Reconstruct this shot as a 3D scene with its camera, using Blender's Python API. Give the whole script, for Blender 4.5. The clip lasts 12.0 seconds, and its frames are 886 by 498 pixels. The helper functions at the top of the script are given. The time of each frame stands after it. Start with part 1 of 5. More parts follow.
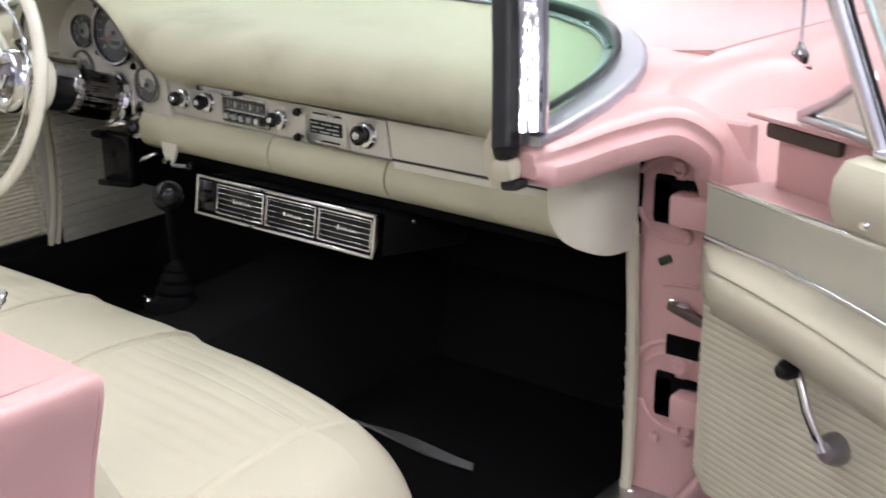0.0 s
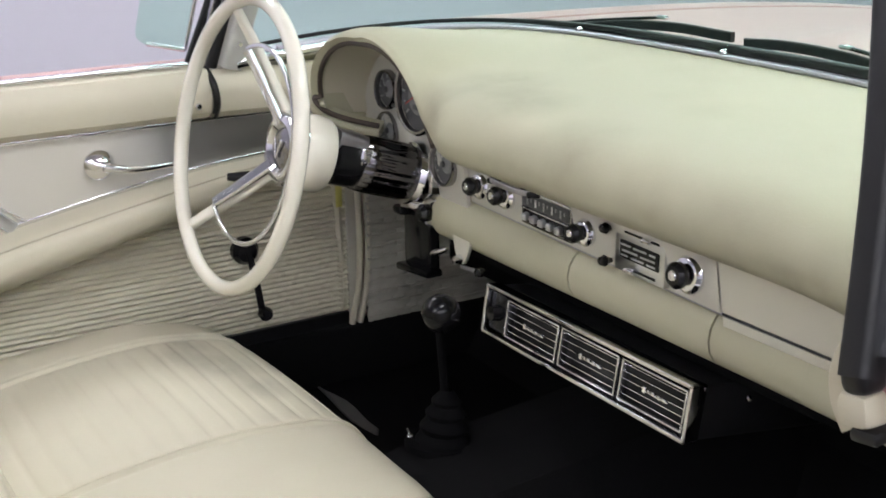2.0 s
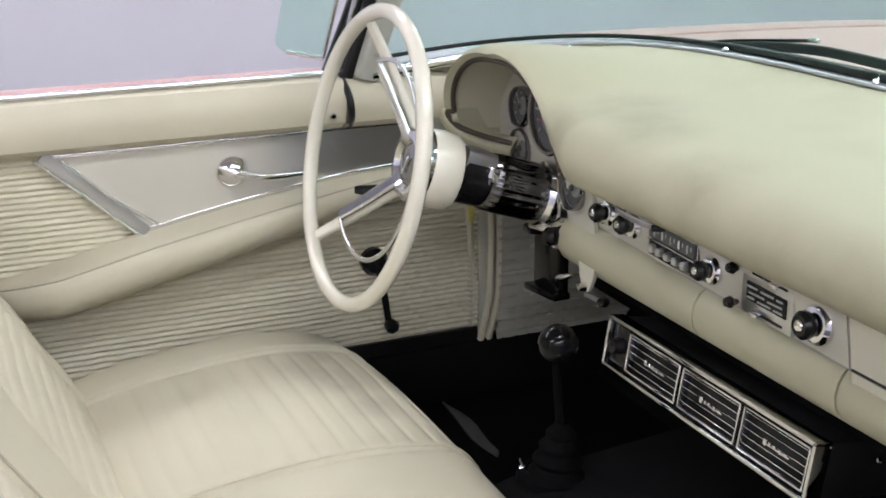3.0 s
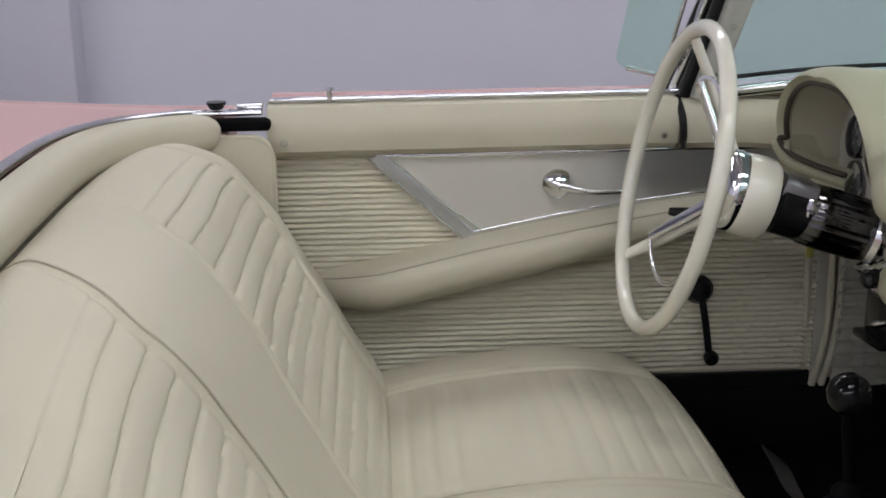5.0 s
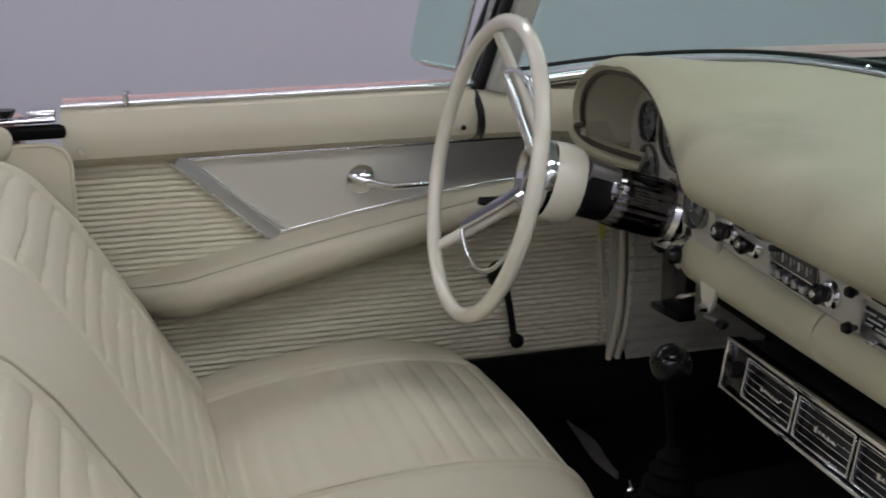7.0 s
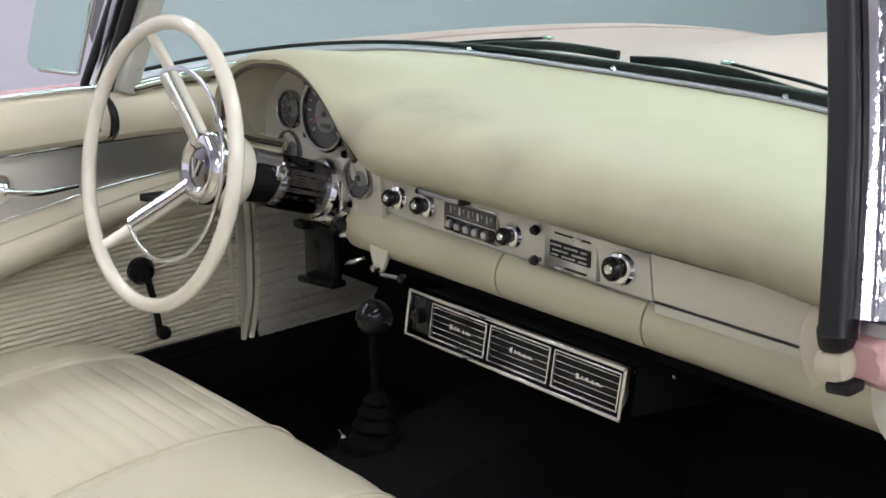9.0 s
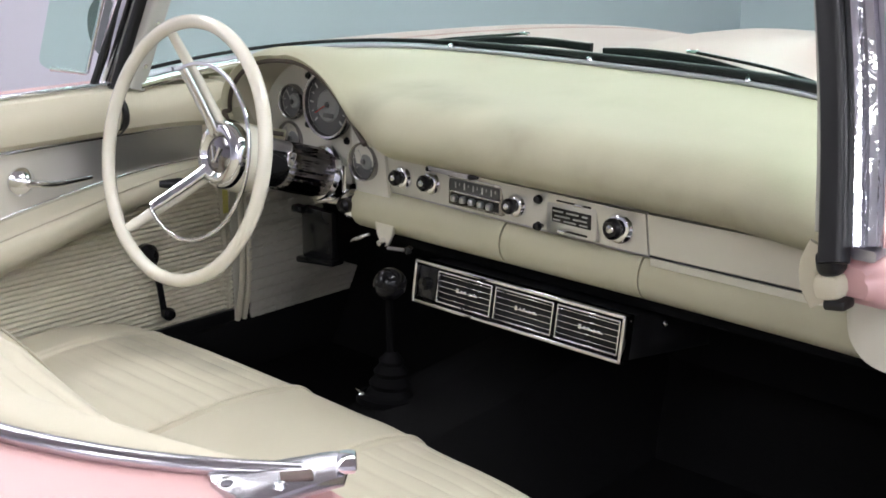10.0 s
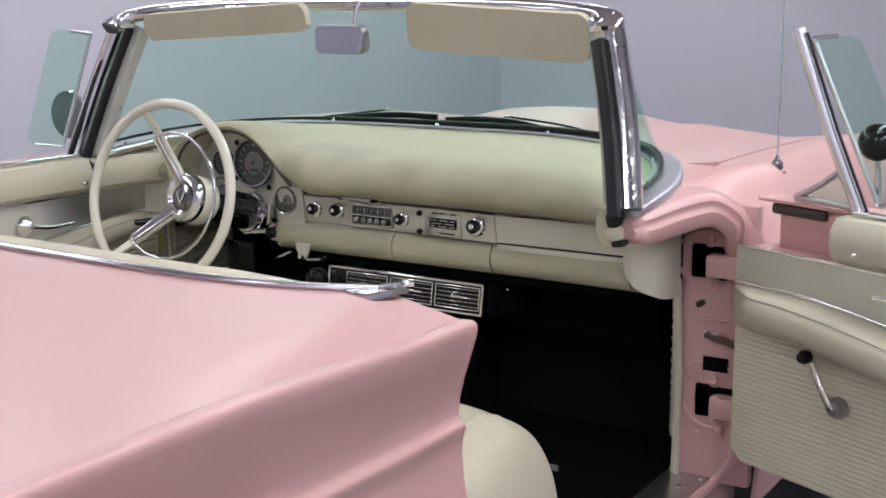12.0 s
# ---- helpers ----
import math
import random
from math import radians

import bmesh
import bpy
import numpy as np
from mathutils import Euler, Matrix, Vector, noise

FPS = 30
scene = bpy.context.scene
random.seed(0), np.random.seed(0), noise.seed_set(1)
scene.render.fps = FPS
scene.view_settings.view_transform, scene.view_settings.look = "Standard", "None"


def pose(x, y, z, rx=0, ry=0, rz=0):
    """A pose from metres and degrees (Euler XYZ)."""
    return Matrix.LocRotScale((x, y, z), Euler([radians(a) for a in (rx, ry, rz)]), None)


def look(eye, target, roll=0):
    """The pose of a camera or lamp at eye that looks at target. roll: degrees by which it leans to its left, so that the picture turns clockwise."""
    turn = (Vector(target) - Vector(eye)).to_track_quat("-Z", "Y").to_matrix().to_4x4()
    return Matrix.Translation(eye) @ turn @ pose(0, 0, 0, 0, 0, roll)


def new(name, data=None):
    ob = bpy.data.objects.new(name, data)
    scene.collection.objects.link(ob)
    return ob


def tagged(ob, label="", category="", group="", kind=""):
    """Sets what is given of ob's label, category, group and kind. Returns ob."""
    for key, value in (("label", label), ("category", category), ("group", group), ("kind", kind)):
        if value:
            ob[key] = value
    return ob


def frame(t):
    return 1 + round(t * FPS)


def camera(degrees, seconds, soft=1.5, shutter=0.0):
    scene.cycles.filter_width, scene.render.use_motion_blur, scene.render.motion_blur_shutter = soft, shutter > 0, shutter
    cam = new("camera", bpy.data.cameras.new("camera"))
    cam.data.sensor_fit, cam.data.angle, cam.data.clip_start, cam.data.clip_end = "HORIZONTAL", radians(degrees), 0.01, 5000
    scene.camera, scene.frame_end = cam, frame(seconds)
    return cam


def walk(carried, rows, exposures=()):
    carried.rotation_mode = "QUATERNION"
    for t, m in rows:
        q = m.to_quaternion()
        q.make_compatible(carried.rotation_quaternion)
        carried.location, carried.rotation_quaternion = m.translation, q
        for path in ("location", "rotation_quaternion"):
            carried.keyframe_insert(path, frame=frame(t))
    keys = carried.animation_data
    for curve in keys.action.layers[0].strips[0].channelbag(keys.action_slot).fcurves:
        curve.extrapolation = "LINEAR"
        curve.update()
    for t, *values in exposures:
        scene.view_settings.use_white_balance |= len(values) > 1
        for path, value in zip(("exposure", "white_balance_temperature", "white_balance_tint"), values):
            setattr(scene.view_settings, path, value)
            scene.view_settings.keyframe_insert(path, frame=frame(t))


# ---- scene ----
cam = camera(39.2, 12.0, 1.65, 0.25)
PATH = [
    (0, (1.485, -1.315, 1.275), (0.309, 0.173, 0.641), -0.3),
    (0.5, (1.397, -1.175, 1.275), (0.047, 0.16, 0.646), -0.1),
    (1, (1.316, -1.029, 1.28), (-0.15, 0.175, 0.647), -0.3),
    (1.5, (1.248, -0.925, 1.28), (-0.295, 0.181, 0.648), -0.6),
    (2, (1.21, -0.846, 1.279), (-0.418, 0.145, 0.672), -0.6),
    (2.5, (1.193, -0.793, 1.286), (-0.513, 0.074, 0.704), -0.6),
    (2.7, (1.185, -0.792, 1.3), (-0.534, 0.038, 0.705), -0.4),
    (4.3, (1.197, -0.639, 1.296), (-0.686, -0.3, 0.712), -0.5),
    (4.5, (1.196, -0.639, 1.284), (-0.699, -0.359, 0.711), -0.5),
    (5, (1.207, -0.605, 1.28), (-0.707, -0.5, 0.711), -0.6),
    (5.5, (1.217, -0.597, 1.281), (-0.699, -0.529, 0.711), -0.4),
    (6, (1.216, -0.611, 1.279), (-0.696, -0.474, 0.707), -0.3),
    (6.5, (1.208, -0.653, 1.28), (-0.681, -0.332, 0.705), -0.4),
    (7, (1.2, -0.708, 1.285), (-0.645, -0.198, 0.705), -0.4),
    (7.5, (1.203, -0.791, 1.285), (-0.536, 0.01, 0.707), -0.2),
    (7.7, (1.193, -0.816, 1.285), (-0.493, 0.091, 0.706), -0.3),
    (9.3, (1.181, -1.136, 1.292), (-0.209, 0.184, 0.72), 0.3),
    (9.5, (1.184, -1.189, 1.292), (-0.182, 0.155, 0.721), 0.3),
    (10, (1.216, -1.315, 1.29), (-0.099, 0.086, 0.734), 0.1),
    (10.5, (1.263, -1.482, 1.292), (0.021, 0.011, 0.815), -0.2),
    (11, (1.338, -1.688, 1.296), (0.181, -0.115, 0.864), -0.4),
    (11.5, (1.439, -1.903, 1.299), (0.341, -0.284, 0.881), -0.4),
    (12, (1.563, -2.148, 1.305), (0.522, -0.484, 0.917), -0.3),
]
walk(cam, [(t, look(eye, target, roll)) for t, eye, target, roll in PATH], [(0, 0.95), (0.5, 0.88), (1.5, 0.85), (2.5, 0.86), (4.3, 0.5), (4.9, 0.18), (5.5, -0.06), (7.0, -0.12), (7.7, 0.0), (9.4, 0.88), (10.5, 0.87), (11.5, 0.65), (12, 0.47)])

# ---------------------------------------------------------------- light
world = bpy.data.worlds.new("studio_air")
scene.world = world
world.use_nodes = True
world.node_tree.nodes["Background"].inputs[0].default_value = (0.85, 0.87, 1.0, 1)
world.node_tree.nodes["Background"].inputs[1].default_value = 0.05


# ---------------------------------------------------------------- helpers
def material(name, color, rough=0.5, metal=0.0, vary=0.08, scale=30.0, bump=0.0, bump_scale=200.0, coat=0.0,
             stain=0.0, stain_scale=3.0, stain_color=(0.2, 0.18, 0.13), spec=0.5, coat_rough=0.06):
    m = bpy.data.materials.new(name)
    m.use_nodes = True
    nt = m.node_tree
    bsdf = nt.nodes["Principled BSDF"]
    bsdf.inputs["Roughness"].default_value = rough
    bsdf.inputs["Metallic"].default_value = metal
    bsdf.inputs["Coat Weight"].default_value = coat
    bsdf.inputs["Specular IOR Level"].default_value = spec
    bsdf.inputs["Coat Roughness"].default_value = coat_rough
    tc = nt.nodes.new("ShaderNodeTexCoord")
    n1 = nt.nodes.new("ShaderNodeTexNoise")
    n1.inputs["Scale"].default_value = scale
    n1.inputs["Detail"].default_value = 6
    nt.links.new(tc.outputs["Object"], n1.inputs["Vector"])
    mix = nt.nodes.new("ShaderNodeMix")
    mix.data_type = "RGBA"
    mix.inputs["A"].default_value = (*[c * (1 - vary) for c in color], 1)
    mix.inputs["B"].default_value = (*[min(1, c * (1 + vary)) for c in color], 1)
    nt.links.new(n1.outputs["Fac"], mix.inputs["Factor"])
    last = mix.outputs["Result"]
    if stain:
        n2 = nt.nodes.new("ShaderNodeTexNoise")
        n2.inputs["Scale"].default_value = stain_scale
        n2.inputs["Detail"].default_value = 8
        nt.links.new(tc.outputs["Object"], n2.inputs["Vector"])
        ramp = nt.nodes.new("ShaderNodeMapRange")
        ramp.inputs["From Min"].default_value = 0.5
        ramp.inputs["From Max"].default_value = 0.75
        ramp.inputs["To Max"].default_value = stain
        nt.links.new(n2.outputs["Fac"], ramp.inputs["Value"])
        mx = nt.nodes.new("ShaderNodeMix")
        mx.data_type = "RGBA"
        mx.inputs["B"].default_value = (*stain_color, 1)
        nt.links.new(ramp.outputs["Result"], mx.inputs["Factor"])
        nt.links.new(last, mx.inputs["A"])
        last = mx.outputs["Result"]
    nt.links.new(last, bsdf.inputs["Base Color"])
    rr = nt.nodes.new("ShaderNodeMapRange")
    rr.inputs["To Min"].default_value = max(0.02, rough * 0.8)
    rr.inputs["To Max"].default_value = min(1, rough * 1.25)
    nt.links.new(n1.outputs["Fac"], rr.inputs["Value"])
    nt.links.new(rr.outputs["Result"], bsdf.inputs["Roughness"])
    if bump:
        n3 = nt.nodes.new("ShaderNodeTexNoise")
        n3.inputs["Scale"].default_value = bump_scale
        n3.inputs["Detail"].default_value = 3
        nt.links.new(tc.outputs["Object"], n3.inputs["Vector"])
        b = nt.nodes.new("ShaderNodeBump")
        b.inputs["Strength"].default_value = bump
        b.inputs["Distance"].default_value = 0.002
        nt.links.new(n3.outputs["Fac"], b.inputs["Height"])
        nt.links.new(b.outputs["Normal"], bsdf.inputs["Normal"])
    return m


def glass_material(name, color, rough=0.0):
    m = bpy.data.materials.new(name)
    m.use_nodes = True
    nt = m.node_tree
    nt.nodes.remove(nt.nodes["Principled BSDF"])
    out = nt.nodes["Material Output"]
    tr = nt.nodes.new("ShaderNodeBsdfTransparent")
    tr.inputs[0].default_value = (*color, 1)
    gl = nt.nodes.new("ShaderNodeBsdfGlossy")
    gl.inputs["Roughness"].default_value = rough
    lw = nt.nodes.new("ShaderNodeLayerWeight")
    lw.inputs[0].default_value = 0.5
    pw = nt.nodes.new("ShaderNodeMath")
    pw.operation = "POWER"
    pw.inputs[1].default_value = 5.0
    fr = nt.nodes.new("ShaderNodeMath")
    fr.operation = "MULTIPLY_ADD"
    fr.inputs[1].default_value = 0.12
    fr.inputs[2].default_value = 0.006
    nt.links.new(lw.outputs["Facing"], pw.inputs[0])
    nt.links.new(pw.outputs[0], fr.inputs[0])
    mx = nt.nodes.new("ShaderNodeMixShader")
    nt.links.new(fr.outputs[0], mx.inputs[0])
    nt.links.new(tr.outputs[0], mx.inputs[1])
    nt.links.new(gl.outputs[0], mx.inputs[2])
    nt.links.new(mx.outputs[0], out.inputs[0])
    return m


def lamp_material(name, color, strength):
    m = bpy.data.materials.new(name)
    m.use_nodes = True
    bsdf = m.node_tree.nodes["Principled BSDF"]
    bsdf.inputs["Base Color"].default_value = (0.8, 0.8, 0.8, 1)
    bsdf.inputs["Emission Color"].default_value = (*color, 1)
    bsdf.inputs["Emission Strength"].default_value = strength
    return m


def thing(name, at, label, category, group="", kind=""):
    """An Empty at the base of a thing, which parents its parts."""
    e = new(name)
    e.location = at
    e.empty_display_size = 0.05
    return tagged(e, label, category, group, kind)


def part(name, bm, mat, parent=None, label="", sharp=35, category="", group="", kind=""):
    """Links a bmesh as one mesh object, in world coordinates, under a thing or a part."""
    me = bpy.data.meshes.new(name)
    bmesh.ops.recalc_face_normals(bm, faces=bm.faces)
    bm.to_mesh(me)
    bm.free()
    for p in me.polygons:
        p.use_smooth = True
    me.set_sharp_from_angle(angle=radians(sharp))
    mats = mat if isinstance(mat, (list, tuple)) else [mat]
    for m in mats:
        me.materials.append(m)
    ob = new(name, me)
    if parent is not None:
        ob.parent = parent
        off = parent.location if parent.type == "EMPTY" else Vector((0, 0, 0))
        ob.matrix_parent_inverse = Matrix.Translation(-Vector(off))
    return tagged(ob, label, category, group, kind)


def box(c, s, bevel=0.003, seg=2, rot=None, bm=None):
    """A bevelled box with centre c and size s; rot: Euler degrees about its centre."""
    own = bmesh.new()
    bmesh.ops.create_cube(own, size=1)
    bmesh.ops.scale(own, vec=s, verts=own.verts)
    if bevel:
        bmesh.ops.bevel(own, geom=list(own.edges), offset=min(bevel, min(s) * 0.45), segments=seg, profile=0.5, affect="EDGES")
    m = pose(*c, *(rot or (0, 0, 0)))
    bmesh.ops.transform(own, matrix=m, verts=own.verts)
    if bm is None:
        return own
    return join(bm, own)


def join(bm, other):
    """Adds other's geometry to bm."""
    vs = {v: bm.verts.new(v.co) for v in other.verts}
    for f in other.faces:
        try:
            g = bm.faces.new([vs[v] for v in f.verts])
            g.material_index = f.material_index
        except ValueError:
            pass
    other.free()
    return bm


def mindex(bm, i):
    for f in bm.faces:
        f.material_index = i
    return bm


def grid(rows, closed_u=False, closed_v=False, caps=False, bm=None):
    """Quads over rows of points; caps close the first and last row when each row is a loop."""
    bm = bm or bmesh.new()
    vs = [[bm.verts.new(p) for p in r] for r in rows]
    nr, nc = len(vs), len(vs[0])
    for i in range(nr if closed_u else nr - 1):
        for j in range(nc if closed_v else nc - 1):
            a, b = vs[i], vs[(i + 1) % nr]
            try:
                bm.faces.new((a[j], a[(j + 1) % nc], b[(j + 1) % nc], b[j]))
            except ValueError:
                pass
    if caps:
        bm.faces.new(list(reversed(vs[0])))
        bm.faces.new(vs[-1])
    return bm


def smooth_path(pts, n=8, closed=False):
    """A Catmull-Rom line through a few points."""
    P = [Vector(p) for p in pts]
    out = []
    k = len(P)
    for i in range(k if closed else k - 1):
        p1, p2 = P[i], P[(i + 1) % k]
        p0 = P[i - 1] if (i or closed) else p1 * 2 - p2
        p3 = P[(i + 2) % k] if (i + 2 < k or closed) else p2 * 2 - p1
        for s in range(n):
            t = s / n
            out.append(0.5 * ((2 * p1) + (p2 - p0) * t + (2 * p0 - 5 * p1 + 4 * p2 - p3) * t * t + (3 * p1 - p0 - 3 * p2 + p3) * t ** 3))
    if not closed:
        out.append(P[-1])
    return out


def sweep(path, profile, closed=False, up=(0, 0, 1), caps=True, scale=None, bm=None):
    """Sweeps a closed 2D profile (side, up) along a path with a steady up direction."""
    path = [Vector(p) for p in path]
    n = len(path)
    rows = []
    for i, p in enumerate(path):
        a = path[(i - 1) % n] if (i or closed) else p
        b = path[(i + 1) % n] if (i < n - 1 or closed) else p
        t = (b - a).normalized()
        side = t.cross(Vector(up))
        side = side.normalized() if side.length > 1e-4 else Vector((1, 0, 0))
        w = side.cross(t).normalized()
        k = scale(i / max(1, n - 1)) if scale else 1.0
        rows.append([p + side * (x * k) + w * (y * k) for x, y in profile])
    return grid(rows, closed_u=closed, closed_v=True, caps=caps and not closed, bm=bm)


def circle(r, n=12, ry=None):
    ry = ry or r
    return [(r * math.cos(2 * math.pi * i / n), ry * math.sin(2 * math.pi * i / n)) for i in range(n)]


def rrect(w, h, r, n=3):
    """A rounded rectangle as a 2D loop."""
    out = []
    for cx, cy, a in ((w / 2 - r, h / 2 - r, 0), (-w / 2 + r, h / 2 - r, 90), (-w / 2 + r, -h / 2 + r, 180), (w / 2 - r, -h / 2 + r, 270)):
        for i in range(n + 1):
            b = radians(a + 90 * i / n)
            out.append((cx + r * math.cos(b), cy + r * math.sin(b)))
    return out


def lathe(profile, origin, axis, n=24, bm=None, closed=False):
    """Turns (radius, height) pairs about an axis."""
    q = Vector(axis).to_track_quat("Z", "Y")
    o = Vector(origin)
    rows = []
    for r, h in profile:
        rows.append([o + q @ Vector((r * math.cos(2 * math.pi * i / n), r * math.sin(2 * math.pi * i / n), h)) for i in range(n)])
    b = grid(rows, closed_v=True, closed_u=closed, bm=bm)
    return b


def lerp(a, b, t):
    return a + (b - a) * t


def ease(t):
    t = max(0.0, min(1.0, t))
    return t * t * (3 - 2 * t)


def solid(bm, depth):
    """Gives a sheet a thickness."""
    bmesh.ops.recalc_face_normals(bm, faces=bm.faces)
    bmesh.ops.solidify(bm, geom=list(bm.faces), thickness=depth)
    return bm


# ---------------------------------------------------------------- materials
VINYL = material("cream_vinyl", (0.54, 0.505, 0.39), 0.55, vary=0.04, scale=6, spec=0.35, bump=0.12, bump_scale=420, stain=0.12, stain_scale=4)
VINYL_DASH = material("cream_dash_vinyl", (0.44, 0.425, 0.305), 0.55, vary=0.05, scale=5, spec=0.3, bump=0.1, bump_scale=420, stain=0.14, stain_scale=5)
VINYL_RIB = material("ribbed_cream_vinyl", (0.58, 0.545, 0.42), 0.5, vary=0.05, scale=8, bump=0.1, bump_scale=300, stain=0.15, stain_scale=6)
CREAM_PAINT = material("cream_paint", (0.58, 0.56, 0.465), 0.42, vary=0.03, scale=4, coat=0.08)
IVORY = material("ivory_plastic", (0.68, 0.65, 0.55), 0.22, vary=0.03, scale=10, coat=0.5)
PINK = material("pink_paint", (0.58, 0.347, 0.332), 0.45, vary=0.03, scale=2.5, spec=0.34, coat=0.5, coat_rough=0.30, stain=0.05, stain_scale=2, stain_color=(0.55, 0.3, 0.28))
CHROME = material("chrome", (0.78, 0.78, 0.80), 0.08, metal=1.0, vary=0.05, scale=40)
SATIN = material("satin_steel", (0.55, 0.55, 0.56), 0.30, metal=1.0, vary=0.03, scale=9)
DULL = material("dull_zinc", (0.38, 0.37, 0.39), 0.4, metal=1.0, vary=0.15, scale=60)
SILVER = material("silver_dash_paint", (0.60, 0.585, 0.53), 0.32, metal=0.35, vary=0.04, scale=30)
BLACK = material("black_plastic", (0.010, 0.010, 0.011), 0.15, vary=0.2, scale=30, spec=0.3)
RUBBER = material("black_rubber", (0.008, 0.008, 0.009), 0.38, vary=0.2, scale=40, bump=0.1, spec=0.35)
CARPET = material("black_carpet", (0.0076, 0.0076, 0.0081), 0.95, spec=0.04, vary=0.4, scale=400, bump=0.6, bump_scale=700)
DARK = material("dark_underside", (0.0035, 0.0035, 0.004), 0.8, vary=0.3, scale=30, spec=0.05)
DIAL = material("dark_grey_dial", (0.07, 0.072, 0.075), 0.35, vary=0.08, scale=30)
DIALMARK = material("dull_dial_marking", (0.36, 0.36, 0.35), 0.5)
DIALPALE = material("pale_dial_centre", (0.19, 0.195, 0.195), 0.35, vary=0.05, scale=30)
RED = material("red_needle", (0.5, 0.03, 0.02), 0.35)
WHITE = material("white_marking", (0.75, 0.75, 0.72), 0.5)
YELLOW = material("yellow_tag", (0.5, 0.46, 0.12), 0.5)
RUST = material("rusty_steel", (0.13, 0.095, 0.085), 0.6, metal=0.5, vary=0.3, scale=90, bump=0.3)
GLASS = glass_material("green_tinted_glass", (0.845, 0.968, 0.915))
MIRROR = material("mirror_glass", (0.75, 0.77, 0.8), 0.02, metal=1.0, vary=0.0)
WALLM = material("pale_lavender_wall", (0.62, 0.605, 0.675), 0.7, vary=0.02, scale=1.5, bump=0.05, bump_scale=60, stain=0.04, stain_scale=1.2, stain_color=(0.45, 0.44, 0.5))
FLOORM = material("dark_grey_floor", (0.022, 0.022, 0.024), 0.5, vary=0.15, scale=5, stain=0.12, stain_scale=2, stain_color=(0.06, 0.06, 0.06))
CEILM = material("white_ceiling", (0.7, 0.7, 0.72), 0.8, vary=0.03, scale=2)
LAMP = lamp_material("cool_tube_light", (0.95, 0.96, 1.0), 10.3)

GREEN = material("dark_green_rubber", (0.012, 0.03, 0.008), 0.5)
KICK = material("grey_cream_ribbed_vinyl", (0.43, 0.415, 0.35), 0.5, vary=0.06, scale=8, bump=0.1, bump_scale=300, stain=0.25, stain_scale=6)
DKCHROME = material("dark_chrome", (0.30, 0.29, 0.30), 0.14, metal=1.0, vary=0.1, scale=40)
DULLCHROME = material("dulled_chrome", (0.52, 0.51, 0.54), 0.20, metal=1.0, vary=0.12, scale=35, bump=0.25, bump_scale=45)
BLKCHROME = material("black_chrome", (0.14, 0.135, 0.14), 0.10, metal=1.0, vary=0.05, scale=20)
ALLOY = material("dull_bright_alloy", (0.50, 0.50, 0.55), 0.42, metal=0.85, vary=0.05, scale=12)
WAVY = material("wavy_chrome", (0.78, 0.78, 0.80), 0.07, metal=1.0, vary=0.05, scale=40, bump=0.5, bump_scale=45)
GLOSS = material("glossy_black_ball", (0.006, 0.006, 0.007), 0.08, vary=0.1, scale=30, spec=0.22)
SEAM = material("tan_seam", (0.39, 0.36, 0.275), 0.6)
POLISH = material("polished_alloy", (0.82, 0.83, 0.86), 0.24, metal=1.0, vary=0.04, scale=20)
MGREY = material("grey_mirror_back", (0.17, 0.19, 0.20), 0.35, vary=0.05, scale=20)
BROWN = material("dark_brown_piping", (0.06, 0.045, 0.034), 0.6)
VISOR = material("tan_visor_vinyl", (0.50, 0.465, 0.35), 0.6, vary=0.05, scale=6, spec=0.3, bump=0.1, bump_scale=300, stain=0.2, stain_scale=6)
WORN = material("worn_grey_metal", (0.085, 0.085, 0.085), 0.55, vary=0.2, scale=40, stain=0.3, stain_scale=20)
GREYPAINT = material("grey_green_paint", (0.40, 0.40, 0.36), 0.35, vary=0.08, scale=14, coat=0.3, stain=0.2, stain_scale=9)
# the inset's reflected fade, cream to steel along y, is put into colour and metalness
INSET = material("inset_painted_reflection", (0.50, 0.48, 0.42), 0.33, vary=0.03, scale=8)
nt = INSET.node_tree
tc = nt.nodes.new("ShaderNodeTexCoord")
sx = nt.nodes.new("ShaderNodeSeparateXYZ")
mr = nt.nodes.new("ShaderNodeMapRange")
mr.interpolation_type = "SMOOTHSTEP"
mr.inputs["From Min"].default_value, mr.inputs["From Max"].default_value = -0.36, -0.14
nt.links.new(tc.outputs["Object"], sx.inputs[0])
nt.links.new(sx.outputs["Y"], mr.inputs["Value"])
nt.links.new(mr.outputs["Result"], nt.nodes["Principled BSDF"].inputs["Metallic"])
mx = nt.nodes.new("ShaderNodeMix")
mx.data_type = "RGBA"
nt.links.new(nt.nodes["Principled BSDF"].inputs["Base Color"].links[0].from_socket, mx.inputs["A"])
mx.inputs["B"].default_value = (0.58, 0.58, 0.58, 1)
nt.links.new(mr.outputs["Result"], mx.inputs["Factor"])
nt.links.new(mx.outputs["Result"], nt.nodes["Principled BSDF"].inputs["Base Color"])

